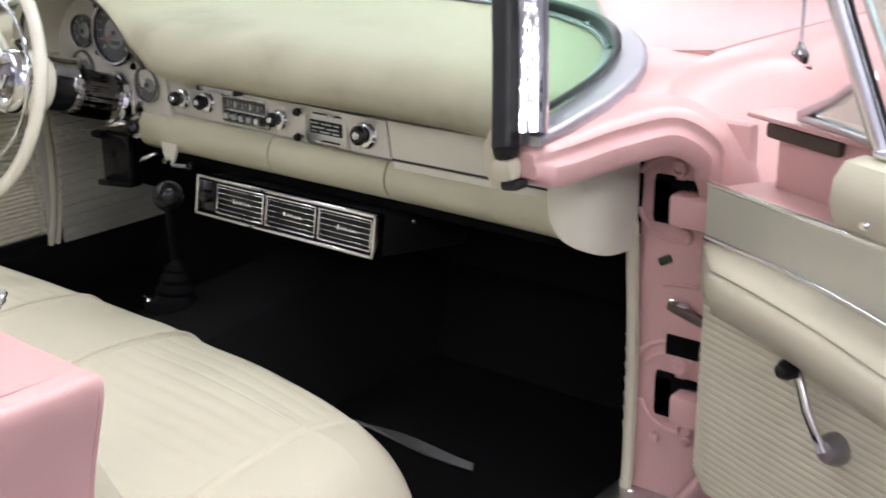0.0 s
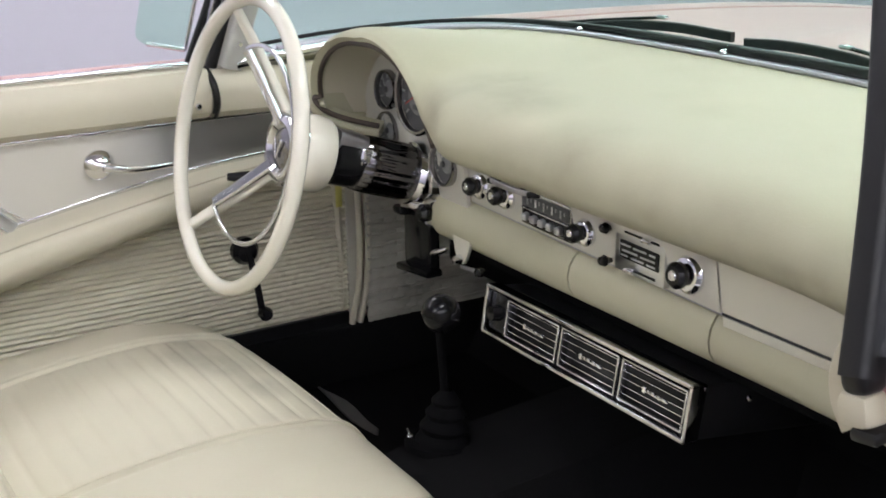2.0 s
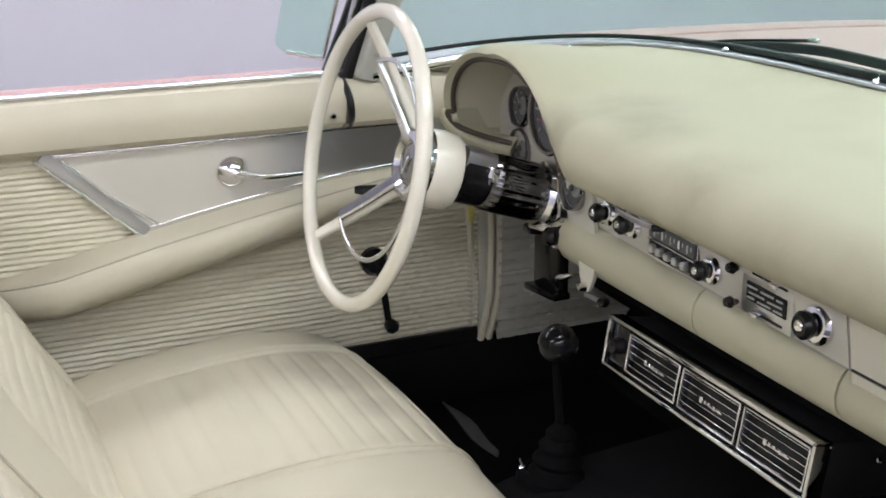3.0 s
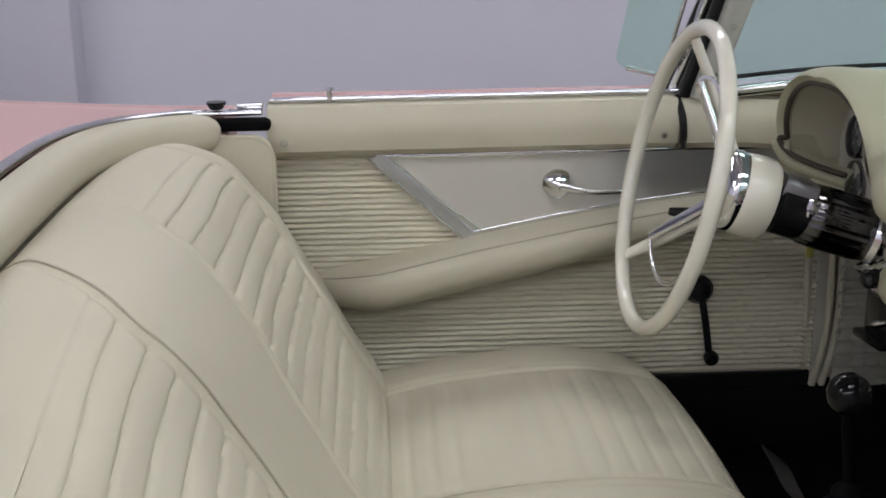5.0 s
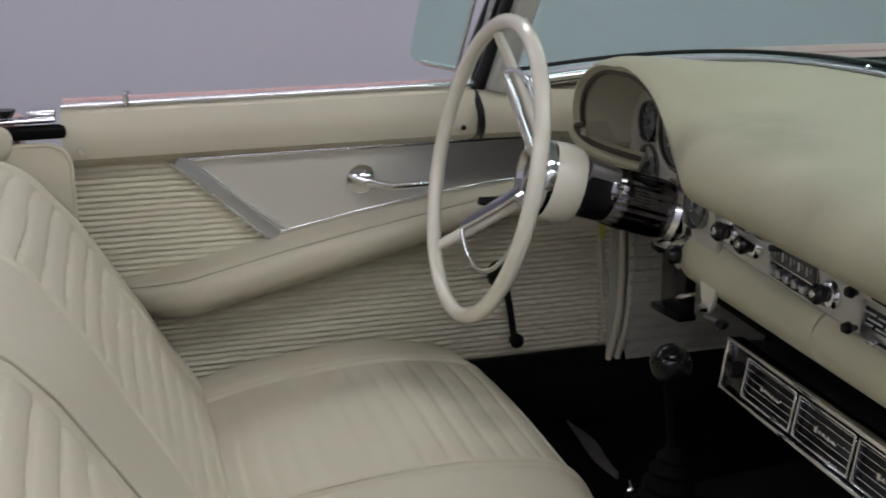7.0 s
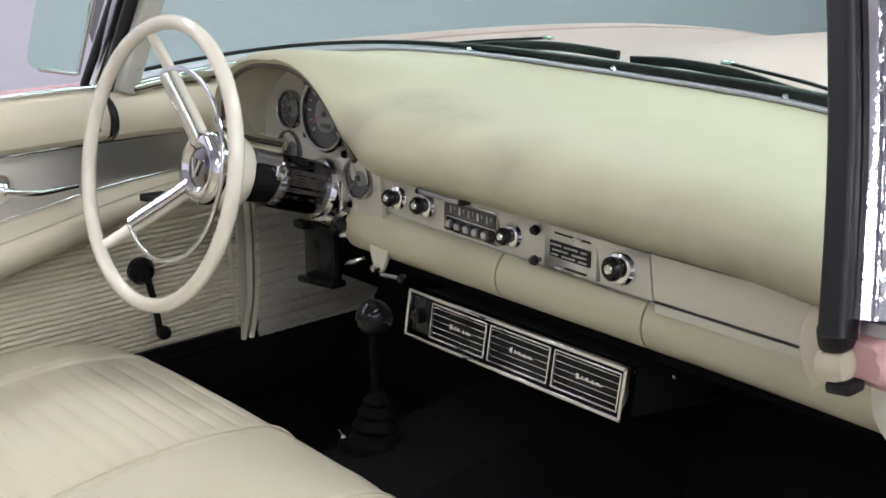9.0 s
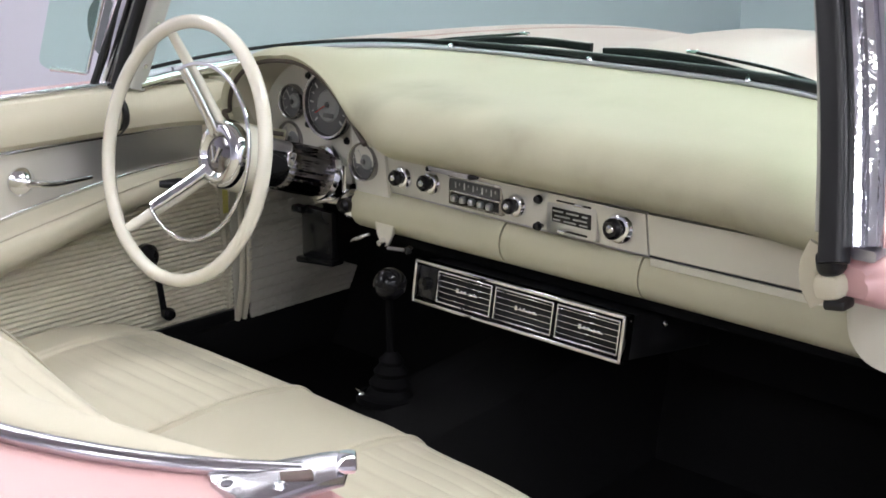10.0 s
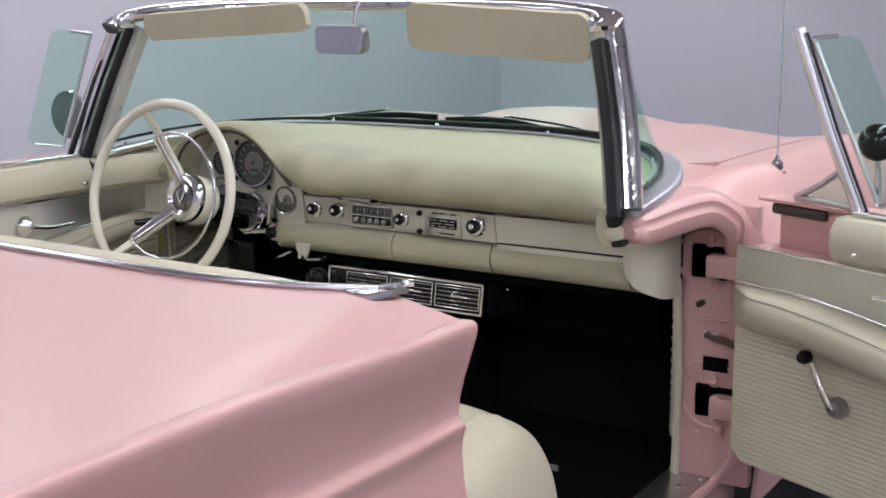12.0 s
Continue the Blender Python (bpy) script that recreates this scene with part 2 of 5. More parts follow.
def patched(mat, name, spots, color, amount):
    """A copy of a material with soft dark patches, dirt or painted shade, each (x, y, z, radius)."""
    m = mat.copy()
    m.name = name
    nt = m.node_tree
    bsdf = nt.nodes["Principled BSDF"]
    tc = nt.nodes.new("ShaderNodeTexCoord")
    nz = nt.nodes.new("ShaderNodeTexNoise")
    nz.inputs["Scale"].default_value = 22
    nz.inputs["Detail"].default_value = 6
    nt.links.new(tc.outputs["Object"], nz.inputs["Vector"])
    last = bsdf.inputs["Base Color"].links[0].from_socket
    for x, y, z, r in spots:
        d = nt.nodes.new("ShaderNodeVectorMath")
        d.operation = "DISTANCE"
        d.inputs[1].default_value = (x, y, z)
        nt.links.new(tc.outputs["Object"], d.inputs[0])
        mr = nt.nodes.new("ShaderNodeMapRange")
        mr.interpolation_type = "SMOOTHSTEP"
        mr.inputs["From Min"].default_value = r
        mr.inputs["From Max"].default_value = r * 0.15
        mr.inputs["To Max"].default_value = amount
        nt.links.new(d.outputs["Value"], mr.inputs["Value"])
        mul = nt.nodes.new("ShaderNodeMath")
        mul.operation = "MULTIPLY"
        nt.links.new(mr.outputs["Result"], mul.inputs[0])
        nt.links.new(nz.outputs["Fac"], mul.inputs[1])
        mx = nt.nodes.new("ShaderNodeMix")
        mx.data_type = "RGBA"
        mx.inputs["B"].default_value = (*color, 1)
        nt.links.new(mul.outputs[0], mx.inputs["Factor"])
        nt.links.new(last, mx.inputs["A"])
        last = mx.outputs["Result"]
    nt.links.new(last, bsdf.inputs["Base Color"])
    return m


# worn, wrinkled front of the cushion, with the steering wheel's shadow painted in
VINYL_SEAT = patched(VINYL, "worn_cream_vinyl", ((-0.41, -0.285, 0.59, 0.07), (-0.35, -0.258, 0.59, 0.07), (-0.27, -0.24, 0.585, 0.06), (-0.47, -0.275, 0.59, 0.05)), (0.14, 0.13, 0.105), 0.5)
# brown stains on the pad; the row along the lower lip also paints its shade
VINYL_PAD = patched(VINYL_DASH, "worn_cream_dash_vinyl", ((0.489, -0.05, 0.913, 0.03), (-0.12, 0.06, 1.0, 0.10), (-0.02, 0.02, 0.985, 0.09), (0.15, -0.03, 0.95, 0.10), (0.30, -0.045, 0.905, 0.10), (0.42, -0.045, 0.91, 0.11), (0.55, -0.045, 0.905, 0.10), (0.05, -0.045, 0.905, 0.08), (-0.17, -0.02, 0.95, 0.08)), (0.17, 0.15, 0.10), 0.5)

# ---------------------------------------------------------------- the studio
X0, X1, Y0, Y1, H = -4.2, 4.25, -6.0, 8.1, 3.3
part("floor", box(((X0 + X1) / 2, (Y0 + Y1) / 2, -0.05), (X1 - X0 + 0.4, Y1 - Y0 + 0.4, 0.1), 0), FLOORM, label="dark grey smooth studio floor", kind="structure")
part("ceiling", box(((X0 + X1) / 2, (Y0 + Y1) / 2, H + 0.05), (X1 - X0 + 0.4, Y1 - Y0 + 0.4, 0.1), 0), CEILM, label="white studio ceiling", kind="structure")
part("wall_west", box((X0 - 0.1, (Y0 + Y1) / 2, H / 2), (0.2, Y1 - Y0, H), 0), WALLM, label="plain pale lavender studio wall", kind="structure")
part("wall_east", box((X1 + 0.1, (Y0 + Y1) / 2, H / 2), (0.2, Y1 - Y0, H), 0), WALLM, label="plain pale lavender studio wall", kind="structure")
part("wall_north", box(((X0 + X1) / 2, Y1 + 0.1, H / 2), (X1 - X0 + 0.4, 0.2, H), 0), WALLM, label="plain pale lavender studio wall", kind="structure")
part("wall_south", box(((X0 + X1) / 2, Y0 - 0.1, H / 2), (X1 - X0 + 0.4, 0.2, H), 0), WALLM, label="plain pale lavender studio wall", kind="structure")
part("pilaster", box((X0 + 0.1, -2.0, H / 2), (0.2, 0.34, H), 0.01), WALLM, label="shallow painted pilaster on the wall", category="pilaster", kind="structure")
for lx, row in ((-2.5, (-2.75, 0.25, 3.2, 6.2)), (1.3, (-4.4, 0.25, 3.2)), (3.8, (-4.1, -1.5, 1.1))):
    for ly in row:
        lamp = thing("ceiling_light", (lx, ly, H - 0.06), "long white fluorescent fitting on the ceiling", "light", "ceiling lights")
        part("housing", box((lx, ly, H - 0.03), (0.50, 2.4, 0.056), 0.005), CEILM, lamp)
        part("diffuser", box((lx, ly, H - 0.066), (0.46, 2.36, 0.014), 0.004), LAMP, lamp, "glowing white diffuser")

# ---------------------------------------------------------------- car body
car = thing("convertible_car", (0, 0.4, 0), "glossy pink vintage two-seat convertible with its top down", "car")


def wind_base(f):
    """The foot of the wraparound windscreen; f from -90 to 90 degrees, right side positive."""
    s, c = math.sin(radians(f)), max(0.0, math.cos(radians(f)))
    return Vector((0.705 * math.copysign(abs(s) ** 0.6, s), -0.185 + 0.53 * c ** 0.75, 0.955 + 0.065 * c ** 0.7))


def wind_head(f):
    """The windscreen's upper edge, over the same angle."""
    s, c = math.sin(radians(f)), max(0.0, math.cos(radians(f)))
    return Vector((0.622 * math.copysign(abs(s) ** 0.75, s), -0.09 + 0.11 * c ** 0.8, 1.252 + 0.052 * c ** 0.6))


def top_z(x, y):
    """The height of the bonnet and wings."""
    a = abs(x)
    t = max(0.0, (y - 0.3) / 1.6)
    z = 0.985 - 0.015 * t - 0.10 * t ** 3
    z += 0.047 * math.exp(-(x / 0.21) ** 4) * ease((y - 0.45) / 0.45) * (1 - ease((y - 1.05) / 0.45))
    z -= 0.019 * math.exp(-((a - 0.5) / 0.16) ** 2)
    z += 0.004 * math.exp(-((a - 0.75) / 0.07) ** 2)
    if a > 0.77:
        z -= 9.0 * (a - 0.77) ** 2
    return z


def wing_z(x, y):
    """The wing's top, which sinks a little towards the windscreen pillar."""
    return top_z(x, max(y, 0.3)) - 0.024 * (1 - ease((y - 0.05) / 0.26)) * ease((abs(x) - 0.58) / 0.1)


ys = [0.30 + i * 0.0825 for i in range(21)]
part("bonnet", solid(grid([[(x, y, top_z(x, y)) for x in [-0.70 + k * 0.035 for k in range(41)]] for y in ys]), 0.012), PINK, car, "pink bonnet with a raised centre")


def cowl_side_path(sd):
    """The rolled edge of the door opening, from the windscreen pillar forwards and down."""
    ox, oy = (0.0, 0.0) if sd > 0 else (0.05, 0.06)
    return smooth_path([(sd * (0.702 + ox), -0.182 + oy, 0.917), (sd * (0.706 + ox), -0.13 + oy, 0.919), (sd * (0.728 + ox), -0.04 + oy, 0.930), (sd * 0.765, 0.035 + oy * 0.5, 0.936),
                        (sd * 0.806, 0.085, 0.905), (sd * 0.832, 0.105, 0.84), (sd * 0.838, 0.112, 0.74)], 8)


SECTION = [(0.708, -0.006), (0.713, 0.0), (0.725, 0.0), (0.742, 0.0), (0.76, 0.0), (0.78, 0.0), (0.80, 0.0), (0.82, 0.0), (0.84, 0.0)]
FLANK = [(0.858, 0.95), (0.872, 0.89), (0.882, 0.80), (0.888, 0.68), (0.888, 0.45), (0.88, 0.2), (0.86, 0.0)]
for sd in (1, -1):
    edge = [Vector(p) for p in cowl_side_path(sd)]
    first = len(edge) * 2 // 6
    n_top = len(SECTION) + 4
    rear = []
    for k in range(n_top):
        i = min(len(edge) - 2, round(lerp(first, len(edge) - 2, k / (n_top - 1))))
        t = (edge[i + 1] - edge[i - 1]).normalized()
        up = Vector((0, -0.3, 1))
        n = up.cross(t).normalized() * sd
        rear.append(edge[i] + n * 0.034 + t.cross(n) * (0.003 * sd) + Vector((0, 0.004, 0)))
    rear += [Vector((sd * x, 0.125, z)) for x, z in ((0.872, 0.60), (0.868, 0.45), (0.858, 0.33))]
    rows = []
    for u in [(i / 60) ** 1.5 for i in range(61)]:
        row = []
        for k, r in enumerate(rear):
            y = lerp(r.y, 1.96, u)
            e = ease((y - r.y) / 0.20)
            if k < len(SECTION):
                x, dz = SECTION[k]
                z = wing_z(x, y) + dz
            else:
                x, f = FLANK[k - len(SECTION)]
                z = lerp(0.33, wing_z(0.84, y), f)
            row.append((lerp(r.x, sd * x, e), y, lerp(r.z, z, e)))
        rows.append(row)
    part("front_wing", solid(grid(rows), 0.008), PINK, car, "pink front wing")

# closed ends and wheels
def cross(y, z0, inset, lift=0.0):
    """The body's outline at one station, from sill to sill over the top."""
    pts = [(0.86 - inset, z0), (0.885 - inset, 0.60), (0.86 - inset, 0.77), (0.70 - inset, 0.835), (0.35, 0.845), (0.0, 0.885)]
    pts = [(x, z + (lift if z > 0.7 else 0.0)) for x, z in pts]
    return [(x, y, z) for x, z in pts] + [(-x, y, z) for x, z in reversed(pts[:-1])]


part("front_panel", solid(grid([cross(1.94, 0.33, 0.0), cross(2.06, 0.36, 0.05), [(x * 0.9, 2.14, 0.30 + (z - 0.30) * 0.8) for x, y, z in cross(0, 0.36, 0.08)], [(x * 0.86, 2.12, 0.32) for x, y, z in cross(0, 0.36, 0.08)]]), 0.01), PINK, car, "pink front panel")
part("rear_panel", solid(grid([cross(-2.54, 0.33, 0.02, 0.085), cross(-2.66, 0.36, 0.06, 0.04), [(x * 0.9, -2.70, 0.30 + (z - 0.30) * 0.8) for x, y, z in cross(0, 0.36, 0.08)], [(x * 0.86, -2.68, 0.32) for x, y, z in cross(0, 0.36, 0.08)]]), 0.01), PINK, car, "pink rear panel")
part("under_tray", box((0, -0.25, 0.30), (1.5, 4.6, 0.02), 0.004), DARK, car, "dark underbody")
for wx in (0.72, -0.72):
    for wy in (1.30, -1.62):
        tyre = part("wheel", lathe([(0.20, -0.07), (0.29, -0.085), (0.325, -0.06), (0.33, 0.0), (0.325, 0.06), (0.29, 0.085), (0.20, 0.07)], (wx, wy, 0.33), (1, 0, 0), 40), RUBBER, car, "black tyre")
        part("rim", lathe([(0.0, 0.06), (0.08, 0.065), (0.11, 0.05), (0.18, 0.05), (0.205, 0.065), (0.205, -0.06), (0, -0.06)], (wx, wy, 0.33), (math.copysign(1, wx), 0, 0), 32), CHROME, tyre, "chrome wheel rim")

# deck behind the cockpit
def rim(x):
    k = abs(x) / 0.675
    return Vector((x, -0.865 - 0.16 * (1 - k ** 5), 0.945 + 0.03 * (1 - k ** 3)))


RX = [0.675 * math.sin(radians(-90 + 180 * i / 48)) for i in range(49)]


def crease(y, sd):
    e = ease((-0.83 - y) / 0.6)
    return (0.785 + 0.065 * e, 0.908 + 0.05 * e) if sd > 0 else (0.785 + 0.065 * e, 0.936 + 0.012 * e)


rows = []
for i, x in enumerate(RX):
    t = i / 48
    s = abs(2 * t - 1)
    sg = -1 if t < 0.5 else 1
    if s > 0.35:
        y = lerp(-2.55, -0.83, (s - 0.35) / 0.65)
        cx, cz = crease(y, sg)
        q = Vector((sg * (cx - 0.022), y, cz + 0.0005))
    else:
        cx, cz = crease(-2.55, sg)
        q = Vector((sg * cx * s / 0.35, -2.55 - 0.03 * (1 - s / 0.35), cz))
    p = rim(x) + Vector((0, 0.002, -0.004))
    rows.append([p.lerp(q, k) + Vector((0, 0, 0.007 * math.sin(math.pi * k) * (1 - s ** 4))) for k in [j / 12 for j in range(13)]])
part("rear_deck", solid(grid(rows), 0.004), PINK, car, "pink rear deck")

for sd in (1, -1):
    rows = []
    for i in range(25):
        y = -0.828 - i * 0.075
        cx, cz = crease(y, sd)
        e = ease((-0.83 - y) / 0.25)
        sec = [(cx - 0.050, cz - 0.008), (cx - 0.030, cz - 0.0006), (cx - 0.016, cz + 0.0010), (cx - 0.005, cz + 0.0016), (cx - 0.0015, cz + 0.0006), (cx + 0.0008, cz - 0.0022), (cx + 0.0015, cz - 0.006), (cx + 0.001, cz - 0.014), (cx - 0.006, cz - 0.038), (cx - 0.018, cz - 0.075),
               (cx - 0.025, cz - 0.105), (cx - 0.0265, cz - 0.126), (cx - 0.0250, cz - 0.132), (cx - 0.0185, cz - 0.1365), (cx - 0.0162, cz - 0.1395), (cx - 0.0158, cz - 0.143), (cx - 0.0175, cz - 0.150), (cx - 0.020, cz - 0.158),
               (cx - 0.0215, cz - 0.175), (cx - 0.019, cz - 0.21), (cx - 0.010, cz - 0.27), (cx + 0.01, cz - 0.38), (cx, 0.42), (cx - 0.03, 0.30)]
        rows.append([(sd * x, y, z) for x, z in sec])
    part("door_jamb", solid(grid([[(sd * 0.66, -0.829, min(z, 0.938)) for _, _, z in rows[0][2:]], [(x, -0.829, z - 0.002) for x, _, z in rows[0][2:]]]), 0.004), PINK, car)
    part("quarter_panel", solid(grid(rows), 0.006), PINK, car, "pink rear quarter panel with a raised crease", sharp=70)
    # jamb behind the door
    part("latch_pillar", box((sd * 0.69, -0.865, 0.64), (0.10, 0.06, 0.56), 0.012), PINK, car)
    part("rocker", box((sd * 0.745, -0.33, 0.33), (0.11, 1.06, 0.09), 0.02), PINK, car, "pink sill below the door")
    plate = part("scuff_plate", box((sd * 0.735, -0.33, 0.378), (0.10, 0.98, 0.008), 0.003), SATIN, car, "worn brushed metal scuff plate")
    for sx, sy in ((0.765, 0.085), (0.715, 0.09), (0.74, 0.03), (0.765, -0.20), (0.715, -0.45), (0.765, -0.68)):
        part("screw", lathe([(0, 0.004), (0.005, 0.003), (0.007, 0)], (sd * sx, sy, 0.381), (0, 0, 1), 10), CHROME, plate)
    part("plate_flange", sweep([(sd * 0.79, -0.82, 0.385), (sd * 0.79, -0.2, 0.385), (sd * 0.795, 0.06, 0.388), (sd * 0.82, 0.10, 0.43), (sd * 0.835, 0.105, 0.50)], rrect(0.014, 0.018, 0.005)), PINK, plate)

# chrome bead and padded roll round the cockpit
path = [rim(x) for x in RX]
part("deck_moulding", sweep(path, rrect(0.014, 0.010, 0.0045)), DULLCHROME, car, "dulled chrome moulding round the cockpit")
def roll_at(i):
    a, b = path[max(0, i - 1)], path[min(48, i + 1)]
    t = (b - a).normalized()
    return path[i] + Vector((0, 0, 1)).cross(t) * 0.036 + Vector((0, 0, -0.025))
part("cockpit_roll", sweep([roll_at(i) for i in range(1, 48)], rrect(0.058, 0.056, 0.022, 4), scale=lambda t: 0.25 + 0.75 * ease(min((t + 0.05) / 0.12, (1 - t) / 0.24))), VINYL, car, "cream padded roll round the cockpit")
part("bulkhead", sweep([roll_at(i) + Vector((0, 0, -0.28)) for i in range(1, 48)], rrect(0.02, 0.5, 0.008)), VINYL, car)

# latch plates at the ends of the cockpit moulding
SHAPE = [(0.625, -0.902), (0.636, -0.892), (0.652, -0.888), (0.656, -0.876), (0.673, -0.839), (0.683, -0.831), (0.703, -0.856), (0.697, -0.881), (0.693, -0.908), (0.685, -0.918), (0.668, -0.919), (0.652, -0.917)]
bm = bmesh.new()
low, high = ([bm.verts.new((x, y, 0.943 + h - 0.06 * max(0.0, x - 0.675))) for x, y in SHAPE] for h in (0.0, 0.007))
n = len(SHAPE)
bm.faces.new(high)
bm.faces.new(low[::-1])
for k in range(n):
    bm.faces.new((low[k], low[(k + 1) % n], high[(k + 1) % n], high[k]))
bmesh.ops.recalc_face_normals(bm, faces=bm.faces)
bmesh.ops.bevel(bm, geom=[e for e in bm.edges if e.verts[0].co.z > 0.946 and e.verts[1].co.z > 0.946], offset=0.002, segments=2, affect="EDGES", profile=0.6)
latch = part("latch_plate", bm, DULLCHROME, car, "dulled chrome latch plate with screws", sharp=50)
part("latch_slot", box((0.684, -0.877, 0.9495), (0.012, 0.020, 0.0025), 0.001, rot=(0, 0, -35)), RUST, latch, "rusty latch slot")
part("latch_lip", box((0.694, -0.845, 0.951), (0.026, 0.012, 0.006), 0.0025, rot=(0, 0, -42)), CHROME, latch)
for x, y, r in ((0.687, -0.893, 0.0045), (0.660, -0.912, 0.006)):
    part("latch_screw", lathe([(0, 0.0025), (r * 0.6, 0.002), (r, -0.001)], (x, y, 0.9498), (0, 0, 1), 12), CHROME, latch)
bm = box((-0.670, -0.838, 0.946), (0.030, 0.13, 0.006), 0.0025)
box((-0.683, -0.810, 0.943), (0.010, 0.04, 0.010), 0.003, bm=bm)
box((-0.664, -0.893, 0.947), (0.024, 0.03, 0.010), 0.004, bm=bm)
for dy in (-0.022, 0.018):
    lathe([(0, 0.002), (0.003, 0.0018), (0.0045, 0)], (-0.668, -0.838 + dy, 0.9498), (0, 0, 1), 12, bm)
latch = part("latch_plate", bm, CHROME, car, "chrome latch plate with screws")
part("latch_striker", lathe([(0.009, 0.0), (0.015, 0.009), (0.015, 0.012), (0, 0.013)], (-0.668, -0.842, 0.951), (0, 0, 1), 16), BLACK, latch, "black latch striker")
part("latch_tongue", box((-0.690, -0.793, 0.953), (0.02, 0.04, 0.008), 0.003), CHROME, latch)

# cowl panel between the windscreen foot and the bonnet
rows = []
for i in range(61):
    f = -90 + 3 * i
    b = wind_base(f)
    s = math.copysign(1, f) if f else 1
    e = ease((abs(f) - 38) / 45)
    o = Vector((lerp(b.x * 1.03, s * 0.728, e), lerp(0.36, max(b.y, 0.0) + 0.10, e), 0))
    o.z = wing_z(o.x, o.y) - 0.004 - 0.012 * e
    rows.append([b.lerp(o, k / 4) + Vector((0, 0, -0.014 * (1 - k / 4))) for k in range(5)])
part("cowl_panel", solid(grid(rows), 0.008), PINK, car, "pink cowl panel")

# front pillars of the door openings
HALF = [(0.020, 0.029), (0.030, 0.027), (0.038, 0.019), (0.036, 0.011), (0.039, 0.005), (0.045, 0.000), (0.046, -0.018), (0.038, -0.029)]
STEPPED = HALF + [(-x, z) for x, z in reversed(HALF)]
for sd in (1, -1):
    path = cowl_side_path(sd)
    part("cowl_side", sweep(path, STEPPED, up=(0.0, -0.3, 1), scale=lambda t: (0.86 + 0.18 * math.sin(math.pi * min(1, t * 1.3))) * (0.6 + 0.4 * ease(t / 0.05))), PINK, car, "pink cowl side with a rolled edge", sharp=42)
    if sd > 0:
        pil = part("hinge_pillar", box((0.775, 0.120, 0.65), (0.15, 0.03, 0.56), 0.008), PINK, car, "pink hinge pillar of the door opening")
        for hz, hx in ((0.817, 0.0), (0.540, 0.016)):
            bm = box((0.748 + hx, 0.101, hz), (0.050, 0.008, 0.056), 0.003)
            box((0.738 + hx, 0.101, hz), (0.028, 0.008, 0.066), 0.003, bm=bm)
            box((0.785 + hx, 0.101, hz + 0.024), (0.040, 0.008, 0.012), 0.003, bm=bm)
            box((0.802 + hx, 0.101, hz + 0.018), (0.014, 0.008, 0.026), 0.003, bm=bm)
            box((0.786 + hx, 0.101, hz - 0.031), (0.016, 0.008, 0.007), 0.002, bm=bm)
            hole = part("hinge_opening", bm, DARK, pil, "dark opening round the hinge")
            part("hinge_arm", box((0.800 + hx, 0.082, hz - 0.003), (0.075, 0.034, 0.043), 0.006), PINK, pil, "pink hinge arm")
            for a0, a1, r in ((70, 150, 0.060), (200, 300, 0.056), (60, 165, 0.078)):
                path = [(0.752 + hx + r * math.cos(radians(lerp(a0, a1, i / 12))), 0.1045, hz + r * math.sin(radians(lerp(a0, a1, i / 12)))) for i in range(13)]
                part("embossing", sweep(path, circle(0.0035, 8), up=(0, 1, 0)), PINK, pil)
            for bx, bz in ((0.757 + hx, hz + 0.044), (0.770 + hx, hz - 0.047)):
                part("bolt", lathe([(0, 0.003), (0.006, 0.003), (0.0075, 0.006), (0.0105, 0.006), (0.013, 0.0)], (bx, 0.1045, bz), (0, -1, 0), 14), PINK, pil)
        part("grommet", box((0.743, 0.103, 0.732), (0.020, 0.006, 0.012), 0.005, rot=(0, -30, 0)), GREEN, pil, "dark green grommet")
        part("pressed_line", sweep([(0.742, 0.1045, 0.697), (0.77, 0.1045, 0.701), (0.80, 0.1045, 0.702)], circle(0.003, 8), up=(0, 1, 0)), PINK, pil)
        part("access_hole", box((0.777, 0.103, 0.614), (0.050, 0.006, 0.028), 0.001), DARK, pil)
        strap = part("check_strap", box((0.80, 0.085, 0.668), (0.09, 0.012, 0.012), 0.002, rot=(0, 8, -14)), RUST, pil, "rusty steel check strap")
        part("strap_ring", lathe([(0.005, 0), (0.009, 0.002), (0.009, 0.005), (0.005, 0.006)], (0.762, 0.100, 0.672), (0, -1, 0.3), 14), CHROME, strap)
        part("strap_eye", box((0.778, 0.093, 0.673), (0.014, 0.012, 0.014), 0.003), SATIN, strap)
        for bx, bz in ((0.742, 0.47), (0.79, 0.478)):
            part("bolt", lathe([(0, 0.006), (0.006, 0.005), (0.008, 0)], (bx, 0.1, bz), (0, -1, 0), 10), PINK, pil)
    part("welt", sweep(smooth_path([(sd * 0.698, 0.09, 0.78), (sd * 0.702, 0.10, 0.6), (sd * 0.703, 0.10, 0.46), (sd * 0.703, 0.098, 0.40), (sd * 0.702, 0.094, 0.372)], 5), circle(0.009, 8), up=(1, 0, 0)), VINYL, car, "cream piping on the door edge")

